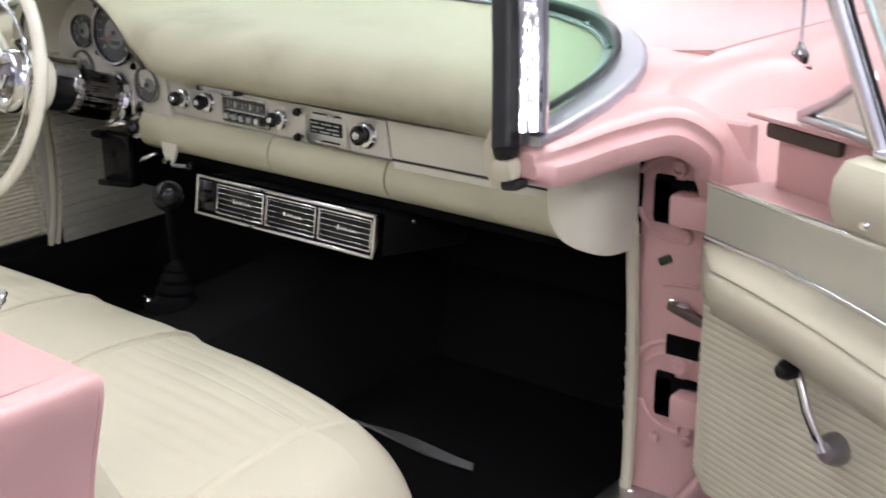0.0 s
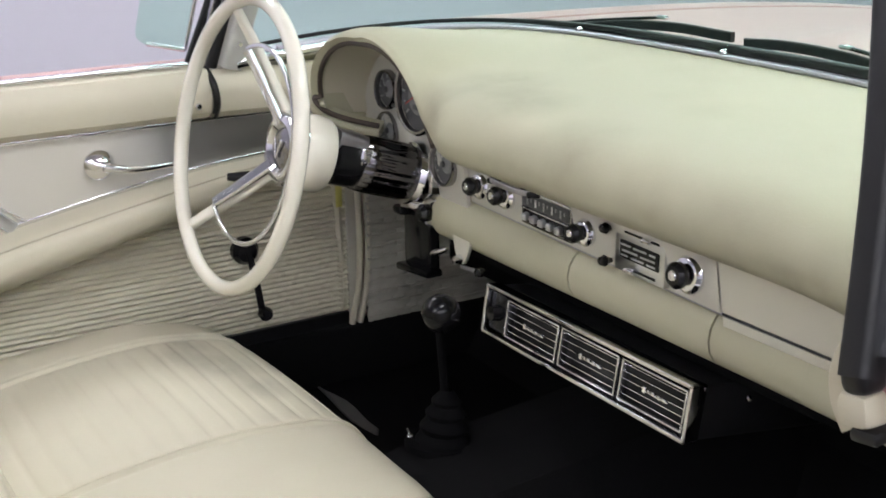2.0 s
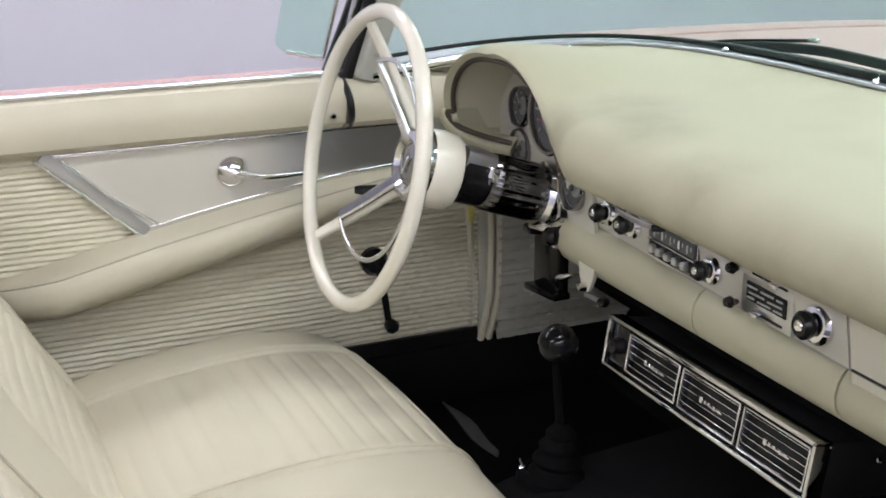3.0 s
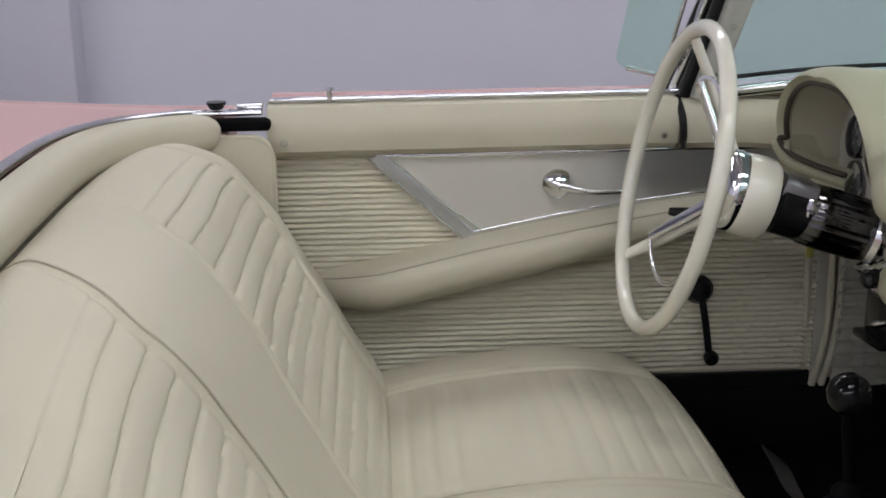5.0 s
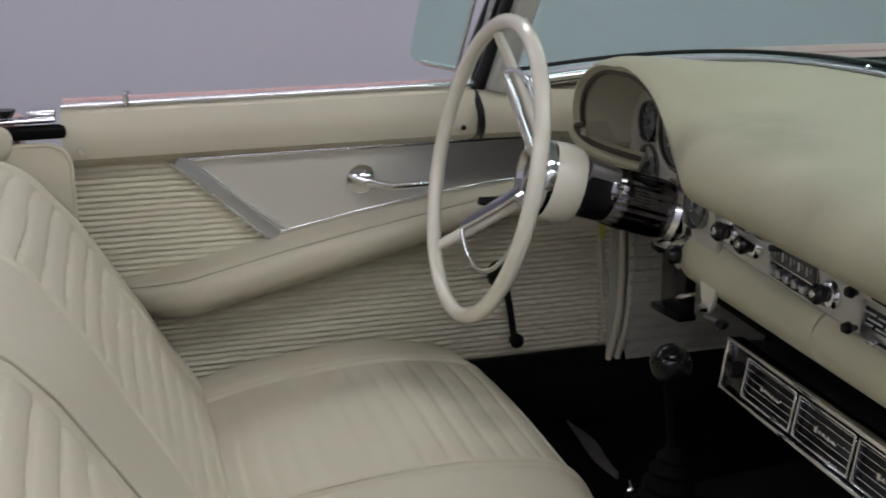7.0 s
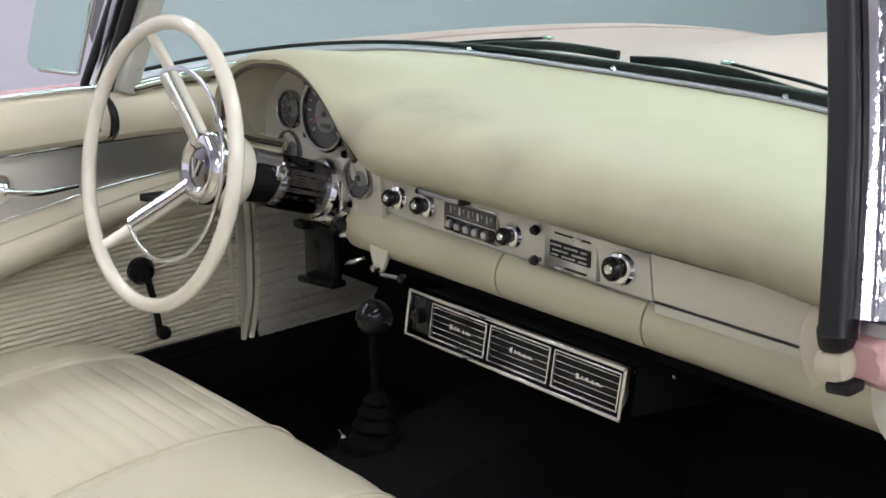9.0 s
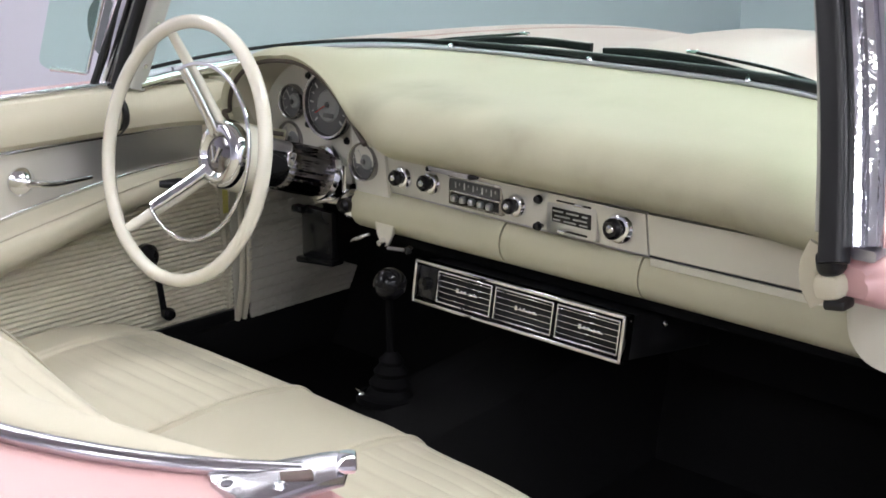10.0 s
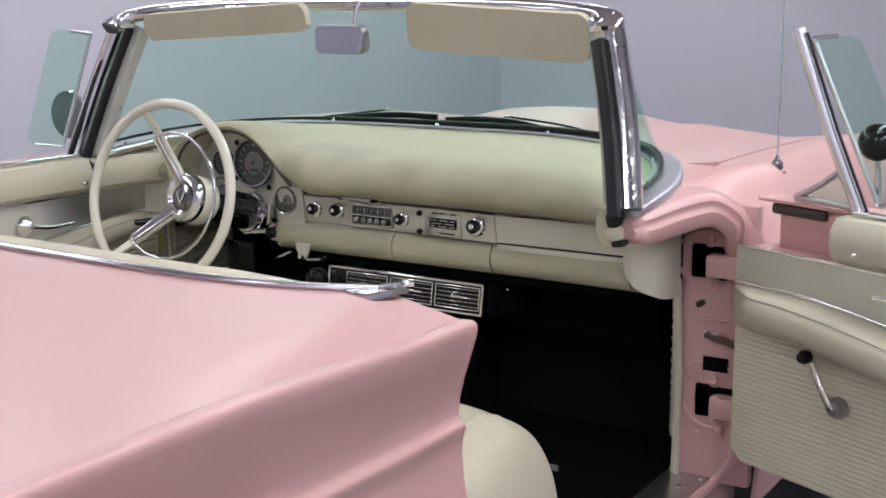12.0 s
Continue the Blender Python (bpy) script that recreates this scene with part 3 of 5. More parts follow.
# floor, tunnel and bulkhead carpet
part("floor_carpet", box((0, -0.25, 0.33), (1.40, 1.5, 0.05), 0.01), CARPET, car, "black carpet")
part("toe_board", box((0, 0.48, 0.55), (1.38, 0.04, 0.56), 0.01, rot=(-28, 0, 0)), CARPET, car, "black carpeted toe board")
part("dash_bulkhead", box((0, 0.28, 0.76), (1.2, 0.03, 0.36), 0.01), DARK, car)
prof = [(-0.17, 0.0), (-0.14, 0.12), (-0.09, 0.19), (0, 0.21), (0.09, 0.19), (0.14, 0.12), (0.17, 0.0)]
part("tunnel", grid([[(x - 0.02, y, 0.35 + z * k) for x, z in prof] for y, k in ((-0.6, 0.65), (-0.3, 0.75), (-0.1, 0.91), (0.2, 1.02), (0.5, 1.3))]), CARPET, car, "black carpeted transmission tunnel")
for sd in (1, -1):
    rows = []
    for i in range(67):
        z = 0.445 + 0.30 * i / 66
        d = 0.0048 * abs(math.sin(math.pi * z / 0.0115)) ** 0.7
        lo = 0.145 if sd < 0 else 0.12
        row = []
        for k in range(61):
            y = lerp(lo, 0.46, k / 60)
            g = abs(((y + 0.01 * (int(z / 0.0115) % 2)) / 0.026) % 1 - 0.5) * 2
            row.append((sd * (0.690 - d * (1 - 0.85 * g ** 8)), y, z))
        rows.append(row)
    part("kick_panel", solid(grid(rows), 0.006), KICK, car, "grey-cream ribbed kick panel")

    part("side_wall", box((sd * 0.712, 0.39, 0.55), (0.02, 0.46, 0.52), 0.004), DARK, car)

# ---------------------------------------------------------------- windscreen
screen = thing("windscreen", (0, 0.3, 0.98), "wraparound green-tinted windscreen in a chrome frame", "windscreen")
FS = [-90 + 180 * i / 40 for i in range(41)]
FG = [-84.5, -84] + [f for f in FS if f > -83]
glass = part("pane", solid(grid([[wind_base(f).lerp(wind_head(f), k / 8) + Vector((0, 0.02 * math.sin(math.pi * k / 8), 0)) for k in range(9)] for f in FG]), 0.005), GLASS, screen, "green-tinted wraparound glass", sharp=80)
glass.visible_shadow = False
def foot(f, out, up):
    s, c = math.sin(radians(f)), max(0.0, math.cos(radians(f)))
    return wind_base(f) + Vector((out * s, out * c, up))


part("lower_frame", sweep([foot(f, 0.013, -0.008) for f in FG], rrect(0.046, 0.022, 0.007), scale=lambda t: 1 - 0.45 * ease((t - 0.955) / 0.045)), ALLOY, screen, "satin metal lower frame")
part("lower_seal", sweep([foot(f, -0.006, 0.008) for f in FG], rrect(0.010, 0.011, 0.003), scale=lambda t: lerp(0.6, 1.7, ease((t - 0.3) / 0.4)) * lerp(1, 0.45, ease((t - 0.78) / 0.1))), RUBBER, screen, "black rubber seal")
part("garnish_strip", sweep([foot(f, -0.016, -0.001) for f in FS[3:-3]], rrect(0.014, 0.006, 0.002)), ALLOY, screen, "satin garnish strip with screws")
for f in (-14, 0, 14, 40, 58):
    part("garnish_screw", lathe([(0, 0.004), (0.004, 0.0035), (0.006, 0)], foot(f, -0.017, 0.004), (0, -0.4, 1), 10), CHROME, screen)
for f0, f1 in ((-84, -44),):
    part("ledge_trim", sweep([foot(lerp(f0, f1, i / 14), -0.030, -0.010) for i in range(15)], rrect(0.034, 0.016, 0.006)), CHROME, screen, "chrome ledge trim")
part("header", sweep([wind_head(f) for f in FS], rrect(0.05, 0.03, 0.01)), WAVY, screen, "chrome header rail")
for sd in (1, -1):
    a, b = wind_base(90 * sd), wind_head(90 * sd)
    shift = 0.0 if sd > 0 else 0.058
    path = [a.lerp(b, k / 8) + Vector((sd * 0.006 * math.sin(math.pi * k / 8), shift * (1 - 0.3 * k / 8), 0)) for k in range(9)]
    part("pillar", sweep([p + Vector((sd * 0.017, 0, 0)) for p in path], [(-0.017, -0.010), (-0.016, -0.016), (-0.009, -0.019), (-0.004, -0.016), (-0.002, -0.011), (0.001, -0.016), (0.006, -0.020), (0.012, -0.019), (0.016, -0.012), (0.017, 0.004), (0.010, 0.014), (-0.010, 0.014), (-0.017, 0.004)], up=(0, 1, 0)), WAVY, screen, "polished chrome windscreen pillar")
    iy, iw = (0.035, 0.05) if sd > 0 else (0.028, 0.036)
    part("pillar_inner", sweep([p + Vector((-sd * 0.03, iy, 0)) for p in path], rrect(0.034, iw, 0.008), up=(0, 1, 0)), GREYPAINT, screen, "cream inner pillar trim with screws")
    for k in (1, 3, 5):
        part("trim_screw", lathe([(0, 0.003), (0.0035, 0.003), (0.005, 0)], path[k] + Vector((-sd * 0.047, 0.03, 0)), (-sd, 0, 0), 10), CHROME, screen)
    ds, dy, sw = (-0.006, -0.022, 0.026) if sd > 0 else (0.018, 0.002, 0.018)
    part("pillar_seal", sweep([p + Vector((ds, dy, -0.015 if sd > 0 else 0.0)) for p in path], rrect(sw, sw, 0.006), up=(0, 1, 0)), RUBBER, screen, "black rubber weather seal")
    if sd > 0:
        part("seal_boot", box((0.690, -0.194, 0.937), (0.026, 0.028, 0.028), 0.009, 3, rot=(0, -14, 0)), RUBBER, screen, "black rubber boot")
        part("pillar_foot", box((0.690, -0.190, 0.911), (0.030, 0.032, 0.028), 0.010, rot=(0, -10, 0)), VISOR, screen, "tan pillar foot cover")
        part("foot_block", box((0.699, -0.188, 0.894), (0.024, 0.026, 0.011), 0.004, rot=(0, -8, 0)), RUBBER, screen, "black rubber block")
        part("foot_ring", sweep(smooth_path([(0.673, -0.18, 0.946), (0.665, -0.18, 0.925), (0.667, -0.18, 0.905), (0.678, -0.18, 0.888)], 5), rrect(0.03, 0.006, 0.003), up=(0, 1, 0)), VISOR, screen, "cream cup round the pillar foot")
    part("header_latch", box((sd * 0.60, -0.07, 1.265), (0.03, 0.05, 0.03), 0.008), CHROME, screen, "chrome header latch")
for pts, arm in (([(-0.334, 0.358, 1.020), (-0.25, 0.364, 1.031), (-0.141, 0.366, 1.039), (-0.024, 0.366, 1.038)], [(-0.50, 0.35, 1.0), (-0.35, 0.362, 1.026), (-0.174, 0.372, 1.049)]),
                 ([(0.001, 0.366, 1.033), (0.082, 0.366, 1.038), (0.184, 0.364, 1.035), (0.299, 0.360, 1.019)], [(0.46, 0.35, 1.005), (0.33, 0.362, 1.032), (0.167, 0.370, 1.047)])):
    wip = thing("wiper", arm[0], "black windscreen wiper resting at the foot of the glass", "wiper", "wipers")
    part("arm", sweep(smooth_path(arm, 6), rrect(0.007, 0.005, 0.002)), BLACK, wip)
    part("blade", sweep(smooth_path(pts, 6), rrect(0.008, 0.014, 0.002)), RUBBER, wip, "black rubber blade")
    part("clip", box(arm[2], (0.02, 0.008, 0.006), 0.002), CHROME, wip)

# ---------------------------------------------------------------- dashboard
dash = thing("dashboard", (0, 0.1, 0.75), "cream padded dashboard with a hooded gauge cluster and chrome knobs", "dashboard")


def bend(x):
    """How far the dash curves back towards the doors."""
    return -0.010 * max(0.0, (abs(x) - 0.36) / 0.3) ** 1.6


def face(x):
    """The y of the control plate, which stands a little askew."""
    return 0.034 - 0.042 * min(x, 0.34)


def along(x):
    """Evens out the spacing of the controls."""
    return 1.036 * x - 0.019


def wind_y(x):
    """The windscreen foot over x."""
    s = min(0.999, (abs(x) / 0.705) ** (1 / 0.6))
    c = math.sqrt(1 - s * s)
    return -0.185 + 0.53 * c ** 0.75, 0.955 + 0.065 * c ** 0.7


BX, BW = -0.333, 0.180


def arch_at(x):
    if x > BX:
        return 0.5 * (1 + math.cos(math.pi * min(1.0, (x - BX) / 0.225)))
    k = abs(x - BX) / BW
    return math.sqrt(max(0.0, 1 - k ** 2.2)) if k < 1 else 0.0


def smax(a, b, r=0.012):
    """A rounded maximum."""
    return 0.5 * (a + b + math.sqrt((a - b) ** 2 + r * r))


def lip_at(x):
    """The brow's lip: y and the height of its lower edge."""
    a = arch_at(x)
    drop = ease((abs(x) - 0.45) / 0.25)
    if x < BX - BW:
        return bend(x) + 0.05, 0.888
    if x < BX:
        return lerp(bend(x), bend(BX), 0.6) - 0.036 + 0.030 * (1 - a) ** 2, 0.888 + 0.141 * a
    return bend(x) - 0.034 - 0.012 * (1 - a) + 0.026 * math.sin(math.pi * min(1.0, (x - BX) / 0.225)), lerp(0.900, 0.886, drop) + 0.129 * a


def dash_profile(x):
    yb, zb = wind_y(x)
    yb -= 0.02
    zb -= 0.010
    a = arch_at(x)
    drop = ease((abs(x) - 0.45) / 0.25)
    lip_y, z_bot = lip_at(x)
    zt = lerp(0.984, 0.955, drop)
    z_nose = smax(z_bot + 0.009, lerp(0.946, 0.921, drop))
    z_roll = smax(zt - 0.003, z_bot + 0.012, 0.02)
    if x < BX:
        z_nose = max(z_bot + 0.007, 0.915)
        z_roll = max(z_bot + 0.013, 0.940)
    pts = [(yb, zb)]
    pts.append((lerp(yb, lip_y, 0.45), lerp(zb, z_roll, lerp(0.75, 0.35, a)) + 0.003))
    pts.append((lerp(yb, lip_y, 0.75), lerp(zb, z_roll, lerp(1.0, 0.72, a)) + 0.003))
    pts.append((lip_y + 0.024, lerp(z_nose, z_roll, 0.78)))
    pts.append((lip_y - 0.001, z_nose))
    pts.append((lip_y + 0.003, lerp(z_bot, z_nose, 0.4)))
    pts.append((lip_y + lerp(0.03, 0.008, a), z_bot + 0.001))
    pts.append((lip_y + lerp(0.05, 0.016, a), z_bot))
    return smooth_path([(x, y, z) for y, z in pts], 4)


xs = [lerp(-0.70, -0.516, i / 12) for i in range(13)] + [BX - BW * math.cos(radians(0.5 + i * 3)) for i in range(30)]
xs += [lerp(BX + 0.006, 0.685, i / 110) for i in range(111)]
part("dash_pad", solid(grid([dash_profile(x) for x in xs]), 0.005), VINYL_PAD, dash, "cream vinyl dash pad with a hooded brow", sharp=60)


def brow_point(a):
    """A point on the brow's lip; a in degrees from the left foot over the top."""
    x = BX - BW * math.cos(radians(a))
    y, z = lip_at(max(x, BX - BW + 0.0005))
    return Vector((x, y, z))


def brow_in(a, d):
    """A point set a little inside the lip."""
    p = brow_point(a)
    w = (Vector((BX, p.y, 0.90)) - p).normalized()
    return p + w * d + Vector((0, 0.002, 0))


part("brow_welt", sweep([brow_in(14 + i * 4, 0.0035) for i in range(41)], circle(0.0042, 8), up=(0, 1, 0)), BROWN, dash, "dark piping under the brow")
low = smooth_path([brow_point(14) + Vector((0.001, 0, 0)), (-0.512, -0.030, 0.920), (-0.503, -0.018, 0.902), (-0.480, 0.010, 0.889), (-0.445, 0.045, 0.880)], 6)
part("brow_foot", sweep([p + Vector((-0.003, 0.010, -0.007)) for p in low], rrect(0.034, 0.014, 0.005), up=(0.6, 0, 0.8)), VINYL_DASH, dash, "cream lower lip of the brow")
part("brow_welt", sweep([p + Vector((0.0045, 0.001, 0.001)) for p in low], circle(0.0042, 8), up=(0, 1, 0)), BROWN, dash)
rows = []
for i in range(46):
    p = brow_point(0.5 + i * 4)
    rows.append([p + Vector((0, 0.010, -0.001)), (p.x, 0.035, p.z - 0.004), (p.x, 0.085, p.z - 0.008)])
part("brow_liner", solid(grid(rows), 0.004), VINYL, dash, "cream lining inside the brow")


def strip(x0, x1, z0, z1, y0, y1, n=16, depth=0.006, base=face):
    """A plate that follows the dash, from z0 (at y0) up to z1 (at y1)."""
    rows = []
    for i in range(n + 1):
        x = lerp(x0, x1, i / n)
        rows.append([(x, base(x) + y0, z0), (x, base(x) + y1, z1)])
    return solid(grid(rows), depth)


part("dash_core", strip(-0.145, 0.675, 0.77, 0.93, 0.030, 0.030, 40, 0.01), CREAM_PAINT, dash)
part("side_liner", strip(-0.70, -0.50, 0.80, 0.96, 0.075, 0.075, 10, 0.01, bend), CREAM_PAINT, dash, "cream painted side panel")
PL, PR = along(-0.146), along(0.341)
plate = part("control_plate", strip(PL, PR, 0.826, 0.884, 0.006, -0.004), SILVER, dash, "silver control plate")
for z, y in ((0.886, -0.006), (0.823, 0.004)):
    part("plate_trim", sweep([(lerp(PL, PR, i / 8), face(lerp(PL, PR, i / 8)) + y, z) for i in range(9)], circle(0.0018, 6)), DULL, plate)
for x in (PL, PR):
    part("plate_trim", sweep([(x, face(x) + 0.004, 0.823), (x, face(x) - 0.006, 0.886)], circle(0.0015, 6), up=(0, 1, 0)), DULL, plate)
GX = [lerp(PR + 0.003, 0.664, i / 14) for i in range(15)]
glove = part("glove_box_door", strip(GX[0], GX[-1], 0.828, 0.885, 0.006, -0.004, 14), CREAM_PAINT, dash, "cream painted glove box door")
part("glove_trim", sweep([(x, face(x) + 0.001, 0.8245) for x in GX], circle(0.0013, 6)), RUBBER, glove)
part("glove_edge", strip(GX[0], GX[-1], 0.812, 0.823, 0.0088, 0.0070, 14), CREAM_PAINT, glove)

# padded roll under the plate, in lengths with seams
for x0, x1 in ((-0.245, 0.074), (0.077, 0.318), (0.321, 0.632), (0.635, 0.668)):
    path = [(lerp(x0, x1, i / 12), bend(lerp(x0, x1, i / 12)) + 0.054, 0.789) for i in range(13)]
    part("lower_roll", sweep(path, [(x, y) for x, y in circle(0.034, 16, 0.036)]), VINYL_DASH, dash, "cream padded lower roll")
rows = []
for p in smooth_path([(0.630, -0.014, 0.822), (0.640, -0.022, 0.797), (0.662, -0.024, 0.775), (0.690, -0.010, 0.762), (0.703, 0.03, 0.750), (0.703, 0.095, 0.744)], 4):
    rows.append([(p.x, p.y, lerp(p.z, 0.868, j / 5)) for j in range(6)])
part("dash_end_cover", solid(grid(rows), 0.012), CREAM_PAINT, dash, "cream painted end cover")

# gauge cluster
rows = []
for i in range(41):
    x = lerp(-0.505, PL + 0.002, i / 40)
    f = 0.036 * ease((x + 0.285) / 0.05)
    rows.append([(x, 0.075 - f, 0.815), (x, 0.070 - f, 0.86), (x, 0.062 - f, lip_at(x)[1])])
cluster = part("gauge_plate", solid(grid(rows), 0.006), SILVER, dash, "silver gauge plate")
part("plate_edge", sweep([(-0.235, 0.036, 0.815), (PL - 0.004, 0.036, 0.820), (PL - 0.004, 0.030, 0.884)], circle(0.002, 6), up=(0, 1, 0)), SATIN, cluster)


FACE = (0, -1, 0.06)


def gauge(x, z, r, kind, forward=0.0):
    """A sunken round gauge with a dark dial."""
    y = 0.062 + (0.92 - z) * 0.08 - forward
    g = part("gauge", lathe([(r * 1.12, 0.0), (r * 1.13, 0.007), (r * 1.08, 0.011), (r * 1.0, 0.010), (r * 0.97, 0.003)], (x, y, z), FACE, 40), DKCHROME, dash, "round gauge in a chrome bezel")
    part("dial", lathe([(0, 0.002), (r * 0.98, 0.002), (r * 0.98, 0)], (x, y, z), FACE, 40), DIAL, g, "dark grey dial")
    at = lambda a, k, h: (x + math.cos(a) * r * k, y - h, z + math.sin(a) * r * k + h * 0.06)
    if kind == "big":
        part("dial_centre", lathe([(0, 0.006), (r * 0.46, 0.006), (r * 0.52, 0.0035)], (x, y, z - 0.002), FACE, 32), DIALPALE, g, "pale grey dial centre")
        for i in range(13):
            a = radians(222 - i * 22)
            long = i % 2 == 0
            part("tick", box(at(a, 0.78, 0.004), (0.0085 if long else 0.005, 0.0012, 0.0034 if long else 0.002), 0.0005, rot=(0, -math.degrees(a), 0)), DIALMARK, g)
        part("dial_window", box((x + 0.004, y - 0.0072, z - 0.017), (0.026, 0.0012, 0.008), 0.001), DIAL, g)
        part("needle", box(at(radians(210), 0.28, 0.0085), (0.036, 0.0012, 0.0016), 0.0004, rot=(0, -30, 0)), RED, g)
    else:
        part("dial_centre", lathe([(0, 0.0045), (r * 0.40, 0.0045), (r * 0.5, 0.0025)], (x + r * 0.15, y, z + r * 0.05), FACE, 24), DIALPALE, g)
        for i in range(7):
            a = radians(215 - i * 42)
            part("tick", box(at(a, 0.78, 0.0035), (0.005, 0.001, 0.0018), 0.0004, rot=(0, -math.degrees(a), 0)), DIALMARK, g)
        part("needle", box(at(radians(120), 0.3, 0.006), (r * 0.9, 0.001, 0.0014), 0.0004, rot=(0, 60, 0)), DIALMARK, g)
    part("gauge_hub", lathe([(0, 0.010), (0.004, 0.009), (0.005, 0.006)], (x, y, z), FACE, 14), DIAL, g)
    return g


gauge(-0.328, 0.945, 0.052, "big", 0.006)
gauge(-0.420, 0.940, 0.027, "small", 0.006)
gauge(-0.217, 0.869, 0.028, "small", 0.036)
gauge(-0.440, 0.872, 0.027, "small")
for x, z in ((-0.381, 0.988), (-0.385, 0.905), (-0.288, 0.889)):
    part("warning_light", lathe([(0, 0.004), (0.005, 0.004), (0.0068, 0)], (x, 0.055, z), (0, -1, 0), 12), BLACK, cluster)


def knob(x, z, r=0.0145, kl=0.015):
    """A black ball knob with a bright cap on a stepped chrome escutcheon."""
    x = along(x)
    at, out = (x, face(x) - 0.004, z), (0, -1, 0.1)
    e = part("knob_escutcheon", lathe([(r * 1.26, 0), (r * 1.26, 0.005), (r * 1.10, 0.008), (r * 1.04, 0.010), (r * 0.8, 0.012), (0.004, 0.012)], at, out, 28), CHROME, dash, "stepped chrome escutcheon")
    part("knob", lathe([(0.004, 0.010), (0.0055, 0.012), (r * 0.66, 0.0125), (r * 0.86, 0.015 + kl * 0.2), (r * 0.86, 0.0125 + kl * 0.7), (r * 0.62, 0.0125 + kl), (0, 0.013 + kl)], at, out, 24), BLACK, e, "black knob with a chrome face")
    part("knob_face", lathe([(0, 0.0145 + kl), (r * 0.30, 0.0137 + kl), (r * 0.38, 0.0123 + kl)], at, out, 16), CHROME, e)
    return e


knob(-0.112, 0.855)
knob(-0.050, 0.857)
knob(0.120, 0.853, r=0.0135)
knob(0.300, 0.856, r=0.017)
# radio
RXC = along(0.040)
RY = face(RXC) - 0.002
radio = part("radio", box((RXC, RY, 0.855), (0.112, 0.012, 0.048), 0.002, rot=(0, 0, -3)), DKCHROME, dash, "push-button radio with a chrome face")
part("radio_dial", box((RXC, RY - 0.006, 0.864), (0.102, 0.006, 0.017), 0.001, rot=(0, 0, -3)), DIAL, radio, "dark tuning dial")
part("dial_rim", box((RXC, RY - 0.007, 0.876), (0.108, 0.006, 0.003), 0.001, rot=(0, 0, -3)), CHROME, radio)
part("dial_rim", box((RXC, RY - 0.007, 0.8535), (0.104, 0.006, 0.002), 0.0008, rot=(0, 0, -3)), CHROME, radio)
part("button_recess", box((RXC, RY - 0.004, 0.843), (0.100, 0.006, 0.015), 0.001, rot=(0, 0, -3)), BLACK, radio)
for i in range(5):
    x = RXC - 0.040 + i * 0.0185
    y = RY - 0.006 - 0.052 * (x - RXC)
    part("push_button", box((x, y - 0.003, 0.843), (0.010, 0.012, 0.010), 0.003, 3), SATIN, radio, "satin push button")
    part("dial_mark", box((x + 0.003, y - 0.0036, 0.864), (0.0022, 0.0012, 0.010), 0.0003), WHITE if i % 2 else DIALMARK, radio)
    part("dial_mark", box((x + 0.011, y - 0.0036, 0.866), (0.0018, 0.0012, 0.005), 0.0003), DIALMARK, radio)
# heater control
HX = along(0.219)
HY = face(HX) - 0.002
heat = part("heater_control", box((HX, HY, 0.853), (0.090, 0.012, 0.052), 0.002, rot=(0, 0, -3)), SATIN, dash, "heater control plate with slotted levers")
part("slot_panel", box((HX + 0.001, HY - 0.006, 0.854), (0.070, 0.004, 0.021), 0.001, rot=(0, 0, -3)), BLACK, heat)
for z, x, w in ((0.860, -0.022, 0.018), (0.860, 0.004, 0.022), (0.860, 0.026, 0.010), (0.8535, -0.014, 0.026), (0.8535, 0.018, 0.024), (0.8475, -0.024, 0.012), (0.8475, 0.000, 0.022), (0.8475, 0.024, 0.014)):
    part("panel_mark", box((HX + x, HY - 0.0086 - 0.052 * x, z), (w, 0.0012, 0.0022), 0.0004), DIALMARK, heat)
for z, w in ((0.8745, 0.062), (0.833, 0.052)):
    part("slot", box((HX + 0.004, HY - 0.006, z), (w, 0.003, 0.0032), 0.001, rot=(0, 0, -3)), BLACK, heat)
for z, x in ((0.8745, 0.016), (0.833, -0.012)):
    part("slot_lever", box((HX + x, HY - 0.010, z), (0.014, 0.008, 0.005), 0.002), CHROME, heat)
for z in (0.871, 0.832):
    part("lever_knob", lathe([(0, 0.017), (0.005, 0.016), (0.007, 0.010), (0.004, 0.005), (0.003, 0)], (HX - 0.055, HY, z), (0, -1, 0.1), 14), BLACK, heat)
# handle over the radio
part("pad_latch", sweep(smooth_path([(-0.030, 0.004, 0.896), (-0.022, -0.026, 0.897), (0.050, -0.028, 0.896), (0.060, 0.002, 0.894)], 5), rrect(0.004, 0.007, 0.0015)), DULL, dash, "dull metal latch under the pad")
for x in (-0.024, 0.058):
    part("latch_tab", box((x, -0.020, 0.895), (0.014, 0.016, 0.007), 0.002, rot=(0, 0, 30 if x < 0 else -30)), BLACK, dash, "black latch tab")
